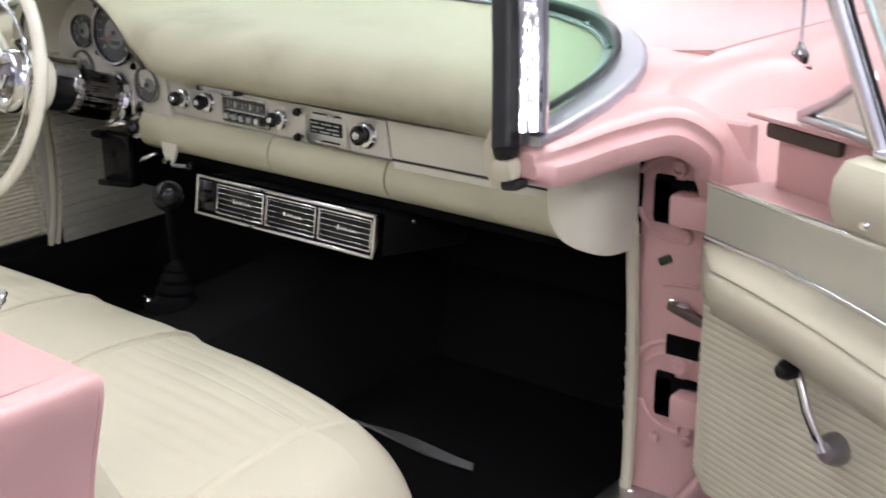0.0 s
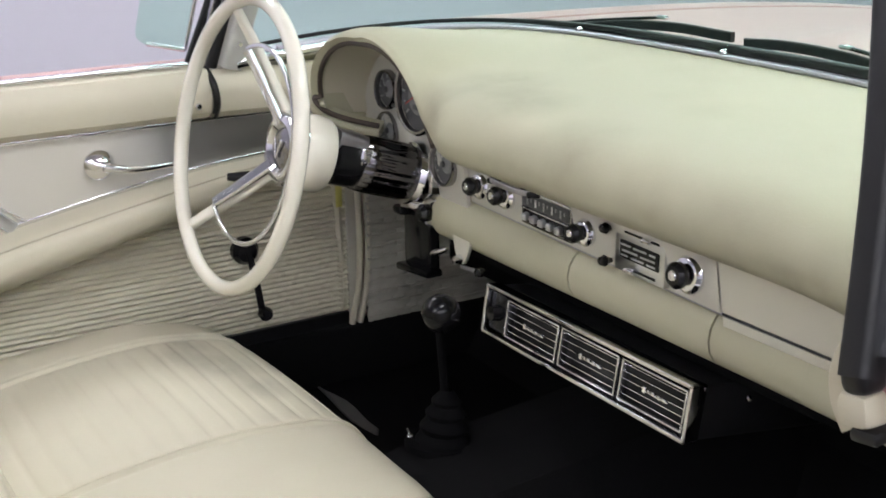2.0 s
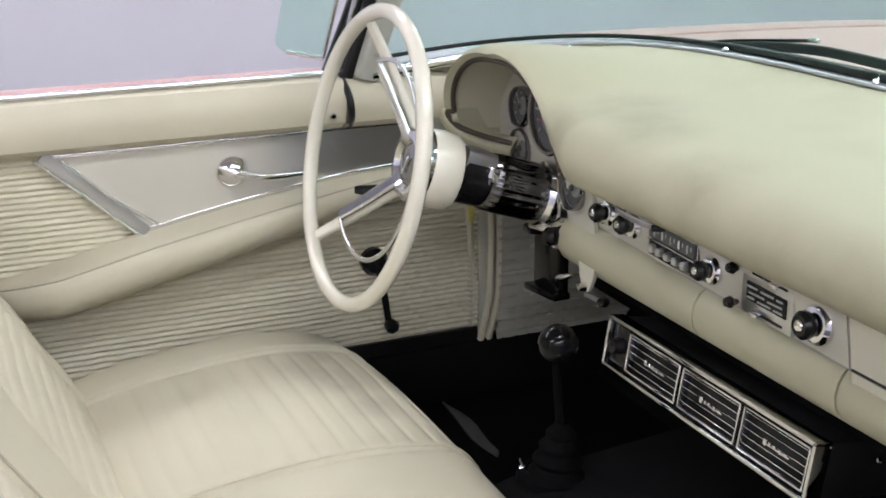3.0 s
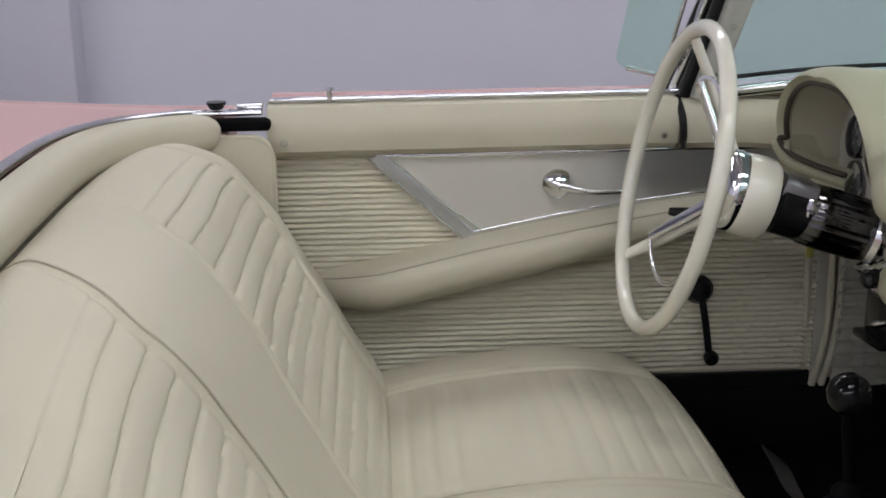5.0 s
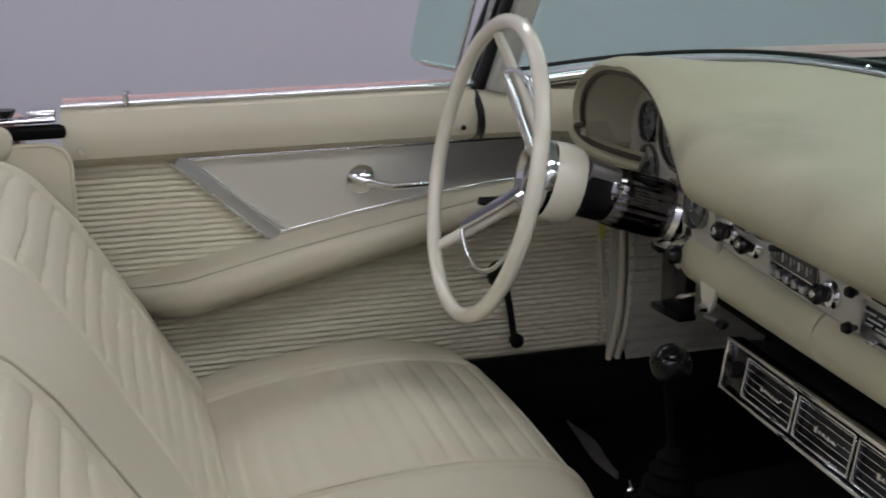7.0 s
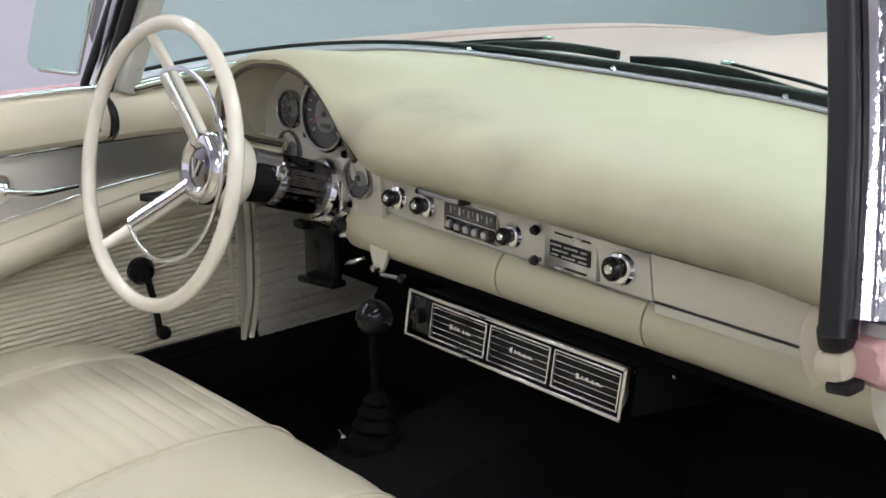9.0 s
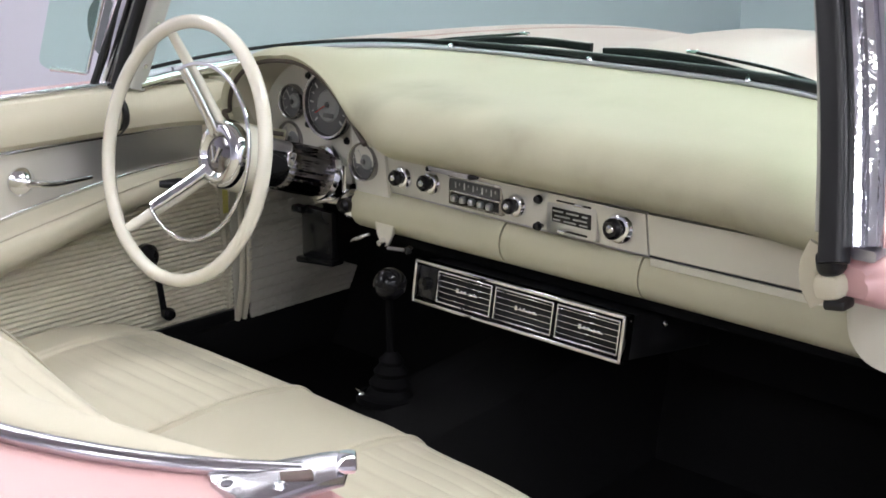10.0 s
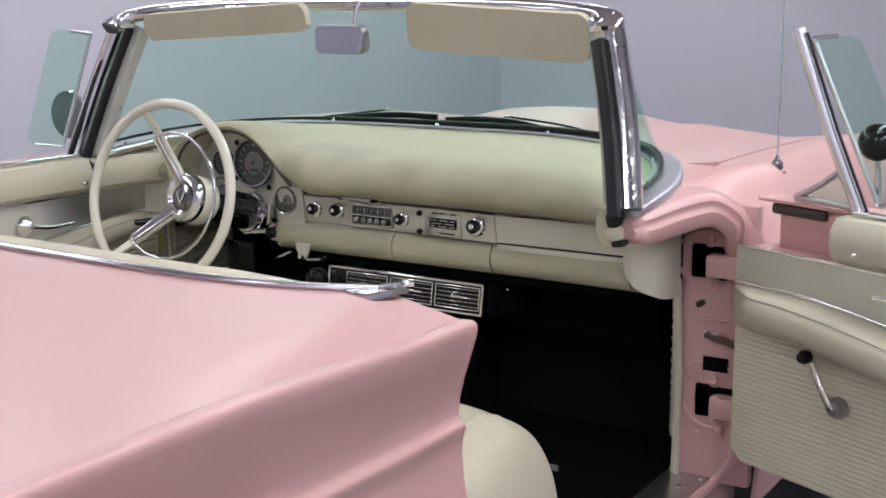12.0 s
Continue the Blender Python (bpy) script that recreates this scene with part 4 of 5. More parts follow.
# ignition and knobs under the roll
part("ignition_lock", lathe([(0.024, 0), (0.025, 0.010), (0.021, 0.016), (0.019, 0.014), (0.0, 0.013)], (-0.256, 0.040, 0.791), (0.1, -1, 0.05), 24), CHROME, dash, "chrome ignition switch")
part("ignition_knob", lathe([(0.009, 0.012), (0.013, 0.018), (0.013, 0.030), (0.008, 0.036), (0, 0.037)], (-0.256, 0.040, 0.791), (0.1, -1, 0.05), 18), BLACK, dash, "black ignition knob")
part("pedal_bracket", box((-0.425, 0.11, 0.693), (0.084, 0.02, 0.095), 0.006), BLACK, dash, "black bracket below the column")
part("bracket_ledge", box((-0.415, 0.098, 0.648), (0.100, 0.030, 0.012), 0.004, rot=(0, -6, 0)), GLOSS, dash)
part("bracket_tab", box((-0.462, 0.095, 0.736), (0.030, 0.020, 0.014), 0.005), BLACK, dash)
part("pull_handle", sweep(smooth_path([(-0.242, 0.02, 0.733), (-0.222, 0.016, 0.742), (-0.202, 0.020, 0.752)], 5), rrect(0.008, 0.013, 0.004), up=(0, 1, 0), scale=lambda t: 0.35 + 0.8 * math.sin(math.pi * (0.1 + 0.8 * t))), CHROME, dash, "chrome pull handle")
part("cable_bracket", sweep([(-0.168, 0.022, 0.757), (-0.168, 0.027, 0.757)], [(-0.021, 0.018), (-0.017, 0.0), (-0.012, -0.010), (-0.007, -0.017), (0.0, -0.019), (0.006, -0.017), (0.011, -0.010), (0.018, 0.004), (0.021, 0.018)]), CREAM_PAINT, dash, "cream hanging bracket")
part("cable_stud", lathe([(0, 0.012), (0.005, 0.011), (0.007, 0)], (-0.170, 0.022, 0.745), (0, -1, 0), 12), CHROME, dash)
part("switch_knob", lathe([(0, 0.016), (0.006, 0.014), (0.007, 0.006), (0.004, 0)], (-0.100, 0.015, 0.748), (0.3, -1, 0.1), 12), BLACK, dash)
part("switch_rod", sweep([(-0.150, 0.012, 0.741), (-0.112, 0.012, 0.745)], circle(0.003, 8)), DULL, dash)
part("under_dash_screw", lathe([(0, 0.004), (0.003, 0.003), (0.004, 0)], (0.335, 0.070, 0.717), (0, -1, 0.2), 12), DKCHROME, dash)
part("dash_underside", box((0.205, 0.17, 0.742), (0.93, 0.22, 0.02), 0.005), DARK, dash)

# ---------------------------------------------------------------- air conditioner
ac = thing("air_conditioner", (0.107, 0.08, 0.66), "under-dash air conditioner with chrome-framed louvres", "air conditioner")
AX0, AX1, AZ0, AZ1, AY = -0.092, 0.306, 0.671, 0.739, 0.006
part("case", box(((AX0 + AX1) / 2, 0.125, 0.705), (AX1 - AX0 - 0.004, 0.22, AZ1 - AZ0 - 0.002), 0.006), RUBBER, ac, "black metal case")
part("hanger", box((0.1, 0.10, 0.745), (0.3, 0.06, 0.03), 0.003), DARK, ac)
def fr(x0, x1, z0, z1, w=0.006, d=0.012, y=AY):
    bm = box(((x0 + x1) / 2, y, z1 - w / 2), (x1 - x0, d, w), 0.0015)
    box(((x0 + x1) / 2, y, z0 + w / 2), (x1 - x0, d, w), 0.0015, bm=bm)
    box((x0 + w / 2, y, (z0 + z1) / 2), (w, d, z1 - z0), 0.0015, bm=bm)
    box((x1 - w / 2, y, (z0 + z1) / 2), (w, d, z1 - z0), 0.0015, bm=bm)
    return bm
part("frame", fr(AX0, AX1, AZ0, AZ1, 0.0055, 0.022, 0.006), CHROME, ac, "bright chrome frame")
part("control_face", box((-0.066, 0.006, 0.705), (0.038, 0.008, 0.05), 0.002), BLACK, ac, "black control face")
part("control_knob", lathe([(0, 0.014), (0.009, 0.013), (0.011, 0.004), (0.011, 0)], (-0.066, 0.002, 0.705), (0, -1, 0), 16), BLACK, ac)
for i in range(3):
    x0 = -0.044 + i * 0.1155
    x1 = x0 + 0.110
    lv = part("louvre", fr(x0, x1, AZ0 + 0.009, AZ1 - 0.009, 0.003, 0.012, 0.004), CHROME, ac, "louvre with chrome-edged slats")
    for j in range(5):
        z = AZ0 + 0.0165 + j * 0.0088
        part("slat", box(((x0 + x1) / 2, 0.005, z), (x1 - x0 - 0.006, 0.0030, 0.0011), 0.0003), CHROME, lv)
    cx = (x0 + x1) / 2 + 0.006
    bm = box((cx + 0.003, -0.002, 0.7055), (0.040, 0.003, 0.0026), 0.001)
    for dx, w, h in ((-0.017, 0.006, 0.008), (-0.009, 0.004, 0.005), (-0.002, 0.006, 0.005), (0.008, 0.004, 0.006), (0.016, 0.008, 0.0045)):
        box((cx + dx, -0.002, 0.7062 + 0.0008 * (dx < 0)), (w, 0.004, h), 0.0015, bm=bm)
    part("emblem", bm, CHROME, lv, "small chrome emblem bar")
# the unit hangs with its face tipped up a little
pivot = Vector((0.107, -0.005, 0.705))
turn = Matrix.Rotation(radians(-9), 4, "X")
for c in ac.children:
    c.matrix_parent_inverse = Matrix.Translation(-ac.location)
ac.location = pivot + turn.to_3x3() @ (ac.location - pivot) + Vector((0.005, 0.010, -0.0015))
ac.rotation_euler = (radians(-9), 0, 0)

# ---------------------------------------------------------------- steering wheel
WC = Vector((-0.363, -0.220, 0.902))
TILT = 12.5
AXIS = Vector((0, -math.cos(radians(TILT)), math.sin(radians(TILT))))
UPW = Vector((0, math.sin(radians(TILT)), math.cos(radians(TILT))))
RTW = Vector((1, 0, 0))
wheel = thing("steering_wheel", tuple(WC), "ivory steering wheel with chrome spokes and horn ring", "steering wheel")


def on_wheel(r, deg, h=0.0):
    return WC + RTW * (r * math.cos(radians(deg))) + UPW * (r * math.sin(radians(deg))) + AXIS * h


part("rim", sweep([on_wheel(0.199, i * 5) for i in range(72)], circle(0.0108, 12), closed=True, up=AXIS), IVORY, wheel, "ivory rim")
HUB = 0.082
for a in (112, 229):
    sp = part("spoke", sweep(smooth_path([on_wheel(0.03, a, -HUB - 0.006), on_wheel(0.085, a, -0.062), on_wheel(0.14, a, -0.034), on_wheel(0.197, a, -0.002)], 5), rrect(0.024, 0.015, 0.006), up=AXIS, scale=lambda t: 1 - 0.3 * t), IVORY, wheel, "ivory spoke")
    part("spoke_trim", sweep(smooth_path([on_wheel(0.035, a, -HUB + 0.012), on_wheel(0.085, a, -0.046), on_wheel(0.134, a, -0.020)], 5), rrect(0.020, 0.010, 0.004), up=AXIS, scale=lambda t: 1 - 0.15 * t), CHROME, sp, "chrome spoke trim")
part("horn_ring", sweep([on_wheel(0.137, 112 - i * 243 / 48, -0.020) for i in range(49)], rrect(0.007, 0.005, 0.002), up=AXIS), CHROME, wheel, "chrome half horn ring")
HC = WC - AXIS * HUB
CT = 17.0
FW = Vector((0.11, math.cos(radians(CT)), -math.sin(radians(CT)))).normalized()
part("hub_shell", lathe([(0.046, -0.002), (0.054, 0.010), (0.056, 0.028), (0.055, 0.046), (0.051, 0.053), (0.034, 0.054)], HC, FW, 36), IVORY, wheel, "ivory hub shell")
hub = part("horn_button", lathe([(0.053, -0.012), (0.055, 0.004), (0.053, 0.011), (0.046, 0.017), (0.037, 0.018), (0.029, 0.012)], HC, AXIS, 48), CHROME, wheel, "chrome horn button")
part("button_face", lathe([(0.030, 0.011), (0.02, 0.015), (0, 0.0165)], HC, AXIS, 32), DKCHROME, hub, "grey button face")
def badge_pt(u, v):
    return HC + AXIS * 0.019 + UPW * v + RTW * u
bm = sweep([badge_pt(0, -0.014), badge_pt(0.011, 0.012)], rrect(0.004, 0.003, 0.001), up=AXIS)
sweep([badge_pt(0, -0.014), badge_pt(-0.011, 0.012)], rrect(0.004, 0.003, 0.001), up=AXIS, bm=bm)
part("badge", bm, CHROME, hub, "small chrome chevron badge")

column = thing("steering_column", (-0.378, 0.0, 0.80), "chrome and black steering column behind the wheel", "steering column")
CU = Vector((0, math.sin(radians(CT)), math.cos(radians(CT))))
part("collar", lathe([(0.034, 0.058), (0.039, 0.064), (0.039, 0.094), (0.036, 0.104)], HC, FW, 28), BLACK, column, "glossy black collar")
part("collar_cap", sweep([HC + FW * 0.060 + CU * 0.026, HC + FW * 0.104 + CU * 0.024], rrect(0.062, 0.034, 0.010, 4), up=CU), DULL, column, "dark satin indicator housing")
part("housing_clip", box(tuple(HC + FW * 0.098 + RTW * 0.034 + CU * 0.012), (0.010, 0.018, 0.028), 0.004, rot=(-17, 0, -10)), CHROME, column, "chrome clip")
rows = []
for h, r in ((0.098, 0.034), (0.102, 0.039), (0.125, 0.0405), (0.178, 0.0405), (0.188, 0.038)):
    rows.append([HC + FW * h + RTW * ((r + (0.0018 if k % 4 < 2 else 0)) * math.cos(2 * math.pi * k / 88)) + CU * ((r + (0.0018 if k % 4 < 2 else 0)) * math.sin(2 * math.pi * k / 88)) for k in range(88)])
bm = grid(rows, closed_v=True, caps=True)
sleeve = part("fluted_sleeve", bm, BLKCHROME, column, "fluted chrome sleeve", sharp=50)
part("bracket_ring", lathe([(0.036, 0.186), (0.046, 0.188), (0.050, 0.196), (0.047, 0.204), (0.03, 0.206)], HC, FW, 32), CHROME, column, "chrome bracket ring")
part("clamp", box((-0.285, 0.050, 0.820), (0.012, 0.016, 0.062), 0.004, rot=(0, 0, 0)), CHROME, column, "chrome clamp")
part("clamp_foot", box((-0.315, 0.040, 0.787), (0.07, 0.026, 0.012), 0.005, rot=(0, -8, 0)), CHROME, column)
part("shaft", lathe([(0.026, 0.03), (0.026, 0.30)], HC, FW, 20), BLACK, column)
lev = part("signal_lever", sweep([HC + FW * 0.03 + RTW * -0.03 + CU * -0.038, (-0.445, -0.145, 0.826)], circle(0.0035, 8), up=AXIS), CHROME, column, "chrome indicator lever")
part("lever_knob", sweep([(-0.440, -0.142, 0.826), (-0.456, -0.165, 0.827), (-0.472, -0.192, 0.828)], circle(0.008, 10, 0.006), up=AXIS, scale=lambda t: 0.7 + 0.5 * math.sin(math.pi * t)), BLACK, lev, "black lever knob")

# ---------------------------------------------------------------- gear lever
gear = thing("gear_lever", (-0.055, -0.12, 0.55), "floor gear lever with a black ball knob and rubber boot", "gear lever")
part("stick", sweep(smooth_path([(-0.062, -0.070, 0.59), (-0.056, -0.078, 0.65), (-0.046, -0.088, 0.71)], 5), circle(0.0055, 10), up=(1, 0, 0)), DARK, gear)
part("knob", lathe([(0.025 * math.sin(radians(a)), 0.025 * math.cos(radians(a))) for a in range(0, 166, 11)], (-0.045, -0.086, 0.727), (0, 0.2, 1), 24), GLOSS, gear, "glossy black ball knob")
part("boot", lathe([(0.036, -0.008), (0.037, 0.004), (0.030, 0.014), (0.033, 0.021), (0.024, 0.033), (0.027, 0.040), (0.018, 0.051), (0.020, 0.057), (0.008, 0.072)], (-0.060, -0.076, 0.541), (0, 0.1, 1), 24), DARK, gear, "black rubber boot")
part("boot_ring", lathe([(0.046, -0.010), (0.046, 0.0), (0.035, 0.003)], (-0.062, -0.080, 0.543), (0, 0.1, 1), 28), DARK, gear)
part("boot_screw", lathe([(0, 0.006), (0.004, 0.005), (0.0055, 0)], (-0.082, -0.112, 0.545), (0.1, -0.4, 1), 12), CHROME, gear)
part("boot_clip", sweep([(-0.102, -0.106, 0.549), (-0.092, -0.110, 0.551), (-0.083, -0.112, 0.550)], rrect(0.003, 0.002, 0.0008)), CHROME, gear)

# ---------------------------------------------------------------- seat
seat = thing("bench_seat", (0, -0.5, 0.355), "cream vinyl bench seat with stitched lateral channels", "seat")
SW = 0.632


def seams(v, crest=0.0):
    """The sewn lines either side of the smooth centre strip."""
    if v is None:
        return (-0.14, 0.11)
    return (lerp(-0.04, -0.10, v) - 0.08 * crest, 0.167 - 0.10 * crest)


def pleat(x, v, n, depth, lines):
    """Depth of the stitched channels; v runs 0 to 1 over the pleated field."""
    if v <= 0 or v >= 1:
        return 0.0
    lo, hi = lines
    side = ease((lo - x) / 0.012) * ease((x + 0.478) / 0.02) + ease((x - hi) / 0.012) * ease((0.49 - x) / 0.02)
    f = abs(2 * ((v * n + 0.06 * math.sin(x * 19) * math.sin(v * 9)) % 1) - 1)
    return -side * depth * (0.7 * f ** 7 + 0.3 * f * f)


def seam(x, lines):
    """Sewn, piped lines at the strip and the bolsters."""
    d = 0.0
    for s in (*lines, -0.485, 0.505):
        e = (x - s) / 0.004
        d += 0.0022 * math.exp(-e * e) - 0.0035 * math.exp(-((e - 2) / 1.1) ** 2) - 0.0035 * math.exp(-((e + 2) / 1.1) ** 2)
    return d


SX = [-SW]
while SX[-1] < SW - 0.0031:
    a = SX[-1]
    fine = -0.19 < a < -0.02 or 0.05 < a < 0.18 or abs(a + 0.485) < 0.02 or abs(a - 0.505) < 0.02 or abs(a) > SW - 0.03
    SX.append(min(SW, a + (0.003 if fine else 0.010)))
SX[-1] = SW


def cushion_row(x):
    k = abs(x) / SW
    edge = max(0.06, 1 - k ** 30)
    fy = -0.14 - (0.14 * k ** 3 + 0.022 * ease(x / 0.2) * (1 - k ** 4) if x > 0 else 0.07 * k ** 5)
    zt = 0.597 - 0.012 * k ** 14 - 0.022 * (1 - k) + 0.004 * math.sin(x * 7 + 1)
    ctl = [(-0.66, zt - 0.045), (-0.60, zt - 0.03), (-0.50, zt - 0.008), (-0.36, zt + 0.004), (fy - 0.12, zt), (fy - 0.045, zt - 0.018), (fy - 0.008, zt - 0.06),
           (fy, zt - 0.11), (fy - 0.01, 0.40), (fy - 0.02, 0.365)]
    base = smooth_path([(x, y, z) for y, z in ctl], 24)
    out = []
    for p in base:
        v = (p.y + 0.60) / (fy - 0.03 + 0.60)
        d = pleat(x, v, 14, 0.0034 if x < 0 else 0.0017, seams(None)) if p.z > 0.5 else 0.0
        s = seam(x, seams(None)) if p.y > -0.62 else 0
        q = p.copy()
        top = p.z > zt - 0.05
        q.z += d + (s if top else 0) + 0.0015 * noise.noise((x * 9, p.y * 9, 2.0))
        q.y += 0 if top else s
        q.z = lerp(0.42, q.z, edge ** 0.5) if p.z > 0.42 else q.z
        out.append(q)
    return out


part("cushion", grid([cushion_row(x) for x in SX], closed_v=True, caps=True), VINYL_SEAT, seat, "cream cushion with lateral channels", sharp=75)


def back_row(x):
    k = abs(x) / SW
    edge = max(0.0, 1 - k ** 22) ** 0.5
    zt = 0.940 - 0.03 * k ** 6 - 0.045 * ease((x - 0.08) / 0.36)
    b = 0.055 * (1 - k ** 3)
    ctl = [(-0.60, 0.50), (-0.597, 0.56), (-0.655, 0.66), (-0.717, 0.77), (-0.776, zt - 0.070), (-0.82 - 0.25 * b, zt - 0.020), (-0.875 - b, zt), (-0.93 - 0.8 * b, zt - 0.03), (-0.95 - 0.5 * b, zt - 0.10), (-0.93, 0.60)]
    n = 34
    base = smooth_path([(x, y, z) for y, z in ctl], n)
    out = []
    run = [0.0]
    for a, b in zip(base, base[1:]):
        run.append(run[-1] + (b - a).length)
    r0, r1 = run[int(0.75 * n)], run[int(5.35 * n)]
    for i, p in enumerate(base):
        s = i / n
        v = (run[i] - r0) / (r1 - r0)
        w = seams(max(0.0, min(1.0, v)), ease((s - 4.6) / 1.6))
        d = pleat(x, v, 14, 0.0066, w)
        d += seam(x, w) if s < 7.2 else 0
        d += 0.0025 * noise.noise((x * 6, s * 1.6, 5.0))
        q = p + Vector((0, 0.87, 0.5)) * d
        mid = Vector((x, -0.87, q.z))
        q = mid.lerp(q, 0.25 + 0.75 * edge)
        q.z = lerp(min(q.z, 0.80), q.z, edge)
        out.append(q)
    return out


part("backrest", grid([back_row(x) for x in SX], closed_v=True, caps=True), VINYL, seat, "cream backrest with lateral channels", sharp=75)
for side in (1,):
    line = []
    for i in range(10, 236, 4):
        s = i / 34
        x = seams(max(0.0, min(1.0, (s - 0.75) / 5.0)), ease((s - 4.6) / 1.6))[side]
        line.append(back_row(x)[i] + Vector((0, 0.0012, 0.0008)))
    part("seam_piping", sweep(line, circle(0.0013, 6), up=(1, 0, 0)), SEAM, seat, "tan sewn piping")
for side in (0, 1):
    x = seams(None)[side]
    row = cushion_row(x)
    line = [row[i] + Vector((0, 0.0005, 0.001)) for i in range(20, 170, 4)]
    part("seam_piping", sweep(line, circle(0.0016, 6), up=(1, 0, 0)), VINYL, seat)
part("seat_frame", box((0, -0.40, 0.37), (1.1, 0.45, 0.03), 0.005), DARK, seat)
for x0, x1 in ((0.235, 0.475), (-0.665, -0.455)):
    track = thing("seat_track", ((x0 + x1) / 2, 0.035, 0.355), "worn grey metal seat track blade on the black carpet", "bracket", "seat tracks")
    rows = [[(lerp(x0, x1, k / 6), 0.036 + 0.004 * math.sin(k) + s * lerp(0.001, 0.013, math.sin(math.pi * (0.12 + 0.88 * k / 6))), 0.362 + 0.012 * s * (k - 3) / 6) for s in (-1, 0, 1)] for k in range(7)]
    part("blade", solid(grid(rows), 0.004), WORN, track)

# ---------------------------------------------------------------- doors
RIB = 0.0094


def door(sd, name, label):
    """A door in its closed place; sd is +1 for the passenger's side."""
    d = thing(name, (sd * 0.80, 0.14, 0.36), label, "car door")
    X = lambda x: sd * x
    # shell
    sec = [(0.80, 0.468), (0.86, 0.50), (0.868, 0.60), (0.83, 0.72), (0.805, 0.82), (0.795, 0.92), (0.784, 0.946), (0.764, 0.9595), (0.740, 0.9600), (0.714, 0.953), (0.70, 0.94), (0.70, 0.468)]
    rows = [[(X(x), y, z) for x, z in sec] for y in (-0.764, -0.6, -0.4, -0.2, -0.13)]
    part("shell", grid(rows, closed_v=True, caps=True), PINK, d, "pink door shell")
    low = [(0.80, 0.468), (0.86, 0.50), (0.868, 0.60), (0.84, 0.72), (0.825, 0.80), (0.81, 0.862), (0.70, 0.866), (0.70, 0.468)]
    rows = [[(X(x), y, z) for x, z in low] for y in (-0.13, -0.05, 0.04, 0.115)]
    part("front_shell", grid(rows, closed_v=True, caps=True), PINK, d)
    # outer skin carries on under the windscreen's dog-leg
    part("skin_front", box((X(0.782), -0.020, 0.885), (0.032, 0.22, 0.12), 0.008), PINK, d)
    part("skin_flange", box((X(0.78), -0.002, 0.949), (0.062, 0.258, 0.007), 0.003), PINK, d)
    part("edge_seal", box((X(0.762), 0.040, 0.934), (0.014, 0.122, 0.020), 0.006), BROWN, d, "dark brown rubber seal")
    # ribbed lower panel
    def rib_panel(y0, y1, z0, z1, n):
        rows = []
        for i in range(n + 1):
            row = []
            for k in range(181):
                y = lerp(y0, y1, k / 180)
                z = lerp(z0 + (0.026 * max(0.0, (y - 0.075) / 0.043) ** 2 if sd > 0 else 0.0), z1, i / n)
                ph = z + 0.0011 * noise.noise((y * 7, z * 4, 1.0)) + 0.0005 * noise.noise((y * 40, z * 30, 3.0))
                w = (0.0064 if sd < 0 else 0.0027) * abs(math.sin(math.pi * ph / RIB)) ** 0.7 * (1 + 0.25 * noise.noise((y * 25, z * 25, 7.0)))
                if sd < 0:
                    g = abs(((y + 0.017 * math.sin(int(ph / RIB) * 2.4)) / 0.042) % 1 - 0.5) * 2
                    w *= 1 - 0.7 * g ** 10 * ease((y + 0.35) / 0.3)
                row.append((X(0.700 - w), y, z))
            rows.append(row)
        return solid(grid(rows), 0.005)
    part("ribbed_panel", rib_panel(-0.775, 0.118, 0.488 if sd < 0 else 0.458, 0.872, 260), VINYL_RIB, d, "cream ribbed vinyl door panel", sharp=80)
    if sd < 0:
        part("bottom_trim", box((X(0.694), -0.33, 0.468), (0.012, 0.88, 0.04), 0.003), RUBBER, d, "black lower edge trim")
    # top pad
    prof = [(0.70, 0.878), (0.682, 0.874), (0.664, 0.885), (0.655, 0.91), (0.658, 0.935), (0.672, 0.952), (0.70, 0.955)]
    part("top_pad", grid([[(X(x), y, z + 0.004 * (y + 0.45)) for x, z in prof] for y in [lerp(-0.767, -0.137 if sd < 0 else -0.112, i / 12) for i in range(13)]], closed_v=True, caps=True), VINYL, d, "cream padded door top")
    for y in (-0.742, -0.16):
        part("pad_screw", lathe([(0, 0.003), (0.004, 0.003), (0.006, 0)], (X(0.657), y, 0.899), (-sd, 0, 0), 10), CHROME, d)
    part("belt_moulding", sweep([(X(0.70), lerp(-0.765, -0.13, i / 6), 0.958 + 0.003 * i / 6) for i in range(7)], rrect(0.016, 0.008, 0.003)), CHROME, d, "chrome belt moulding")
    part("lock_button", lathe([(0, 0.022), (0.006, 0.021), (0.0065, 0.016), (0.0045, 0.014), (0.0045, 0)], (X(0.69), -0.672, 0.957), (0, 0, 1), 12), CHROME, d, "chrome lock button")
    # metal inset, a long wedge that narrows to the back
    top = lambda y: 0.869 + 0.004 * (y + 0.6)
    def low_edge(y):
        if y < -0.455:
            return lerp(0.869, 0.742, (y + 0.60) / 0.145)
        return 0.742 + 0.062 * math.sin(math.pi / 2 * min(1, (y + 0.455) / 0.50))
    n = 40
    rows = []
    for i in range(n + 1):
        y = lerp(-0.598, 0.116, i / n)
        rows.append([(X(0.690), y, lerp(min(low_edge(y), top(y) - 0.001), top(y), k / 4)) for k in range(5)])
    ins = part("inset_panel", solid(grid(rows), 0.003), INSET, d, "brushed inset panel with a painted reflection from cream to steel")
    edge = [(X(0.688), y, low_edge(y)) for y in [lerp(-0.455, 0.116, i / 24) for i in range(25)]]
    part("inset_trim", sweep(edge, rrect(0.008, 0.006, 0.002), up=(sd, 0, 0)), CHROME, ins, "chrome lower trim")
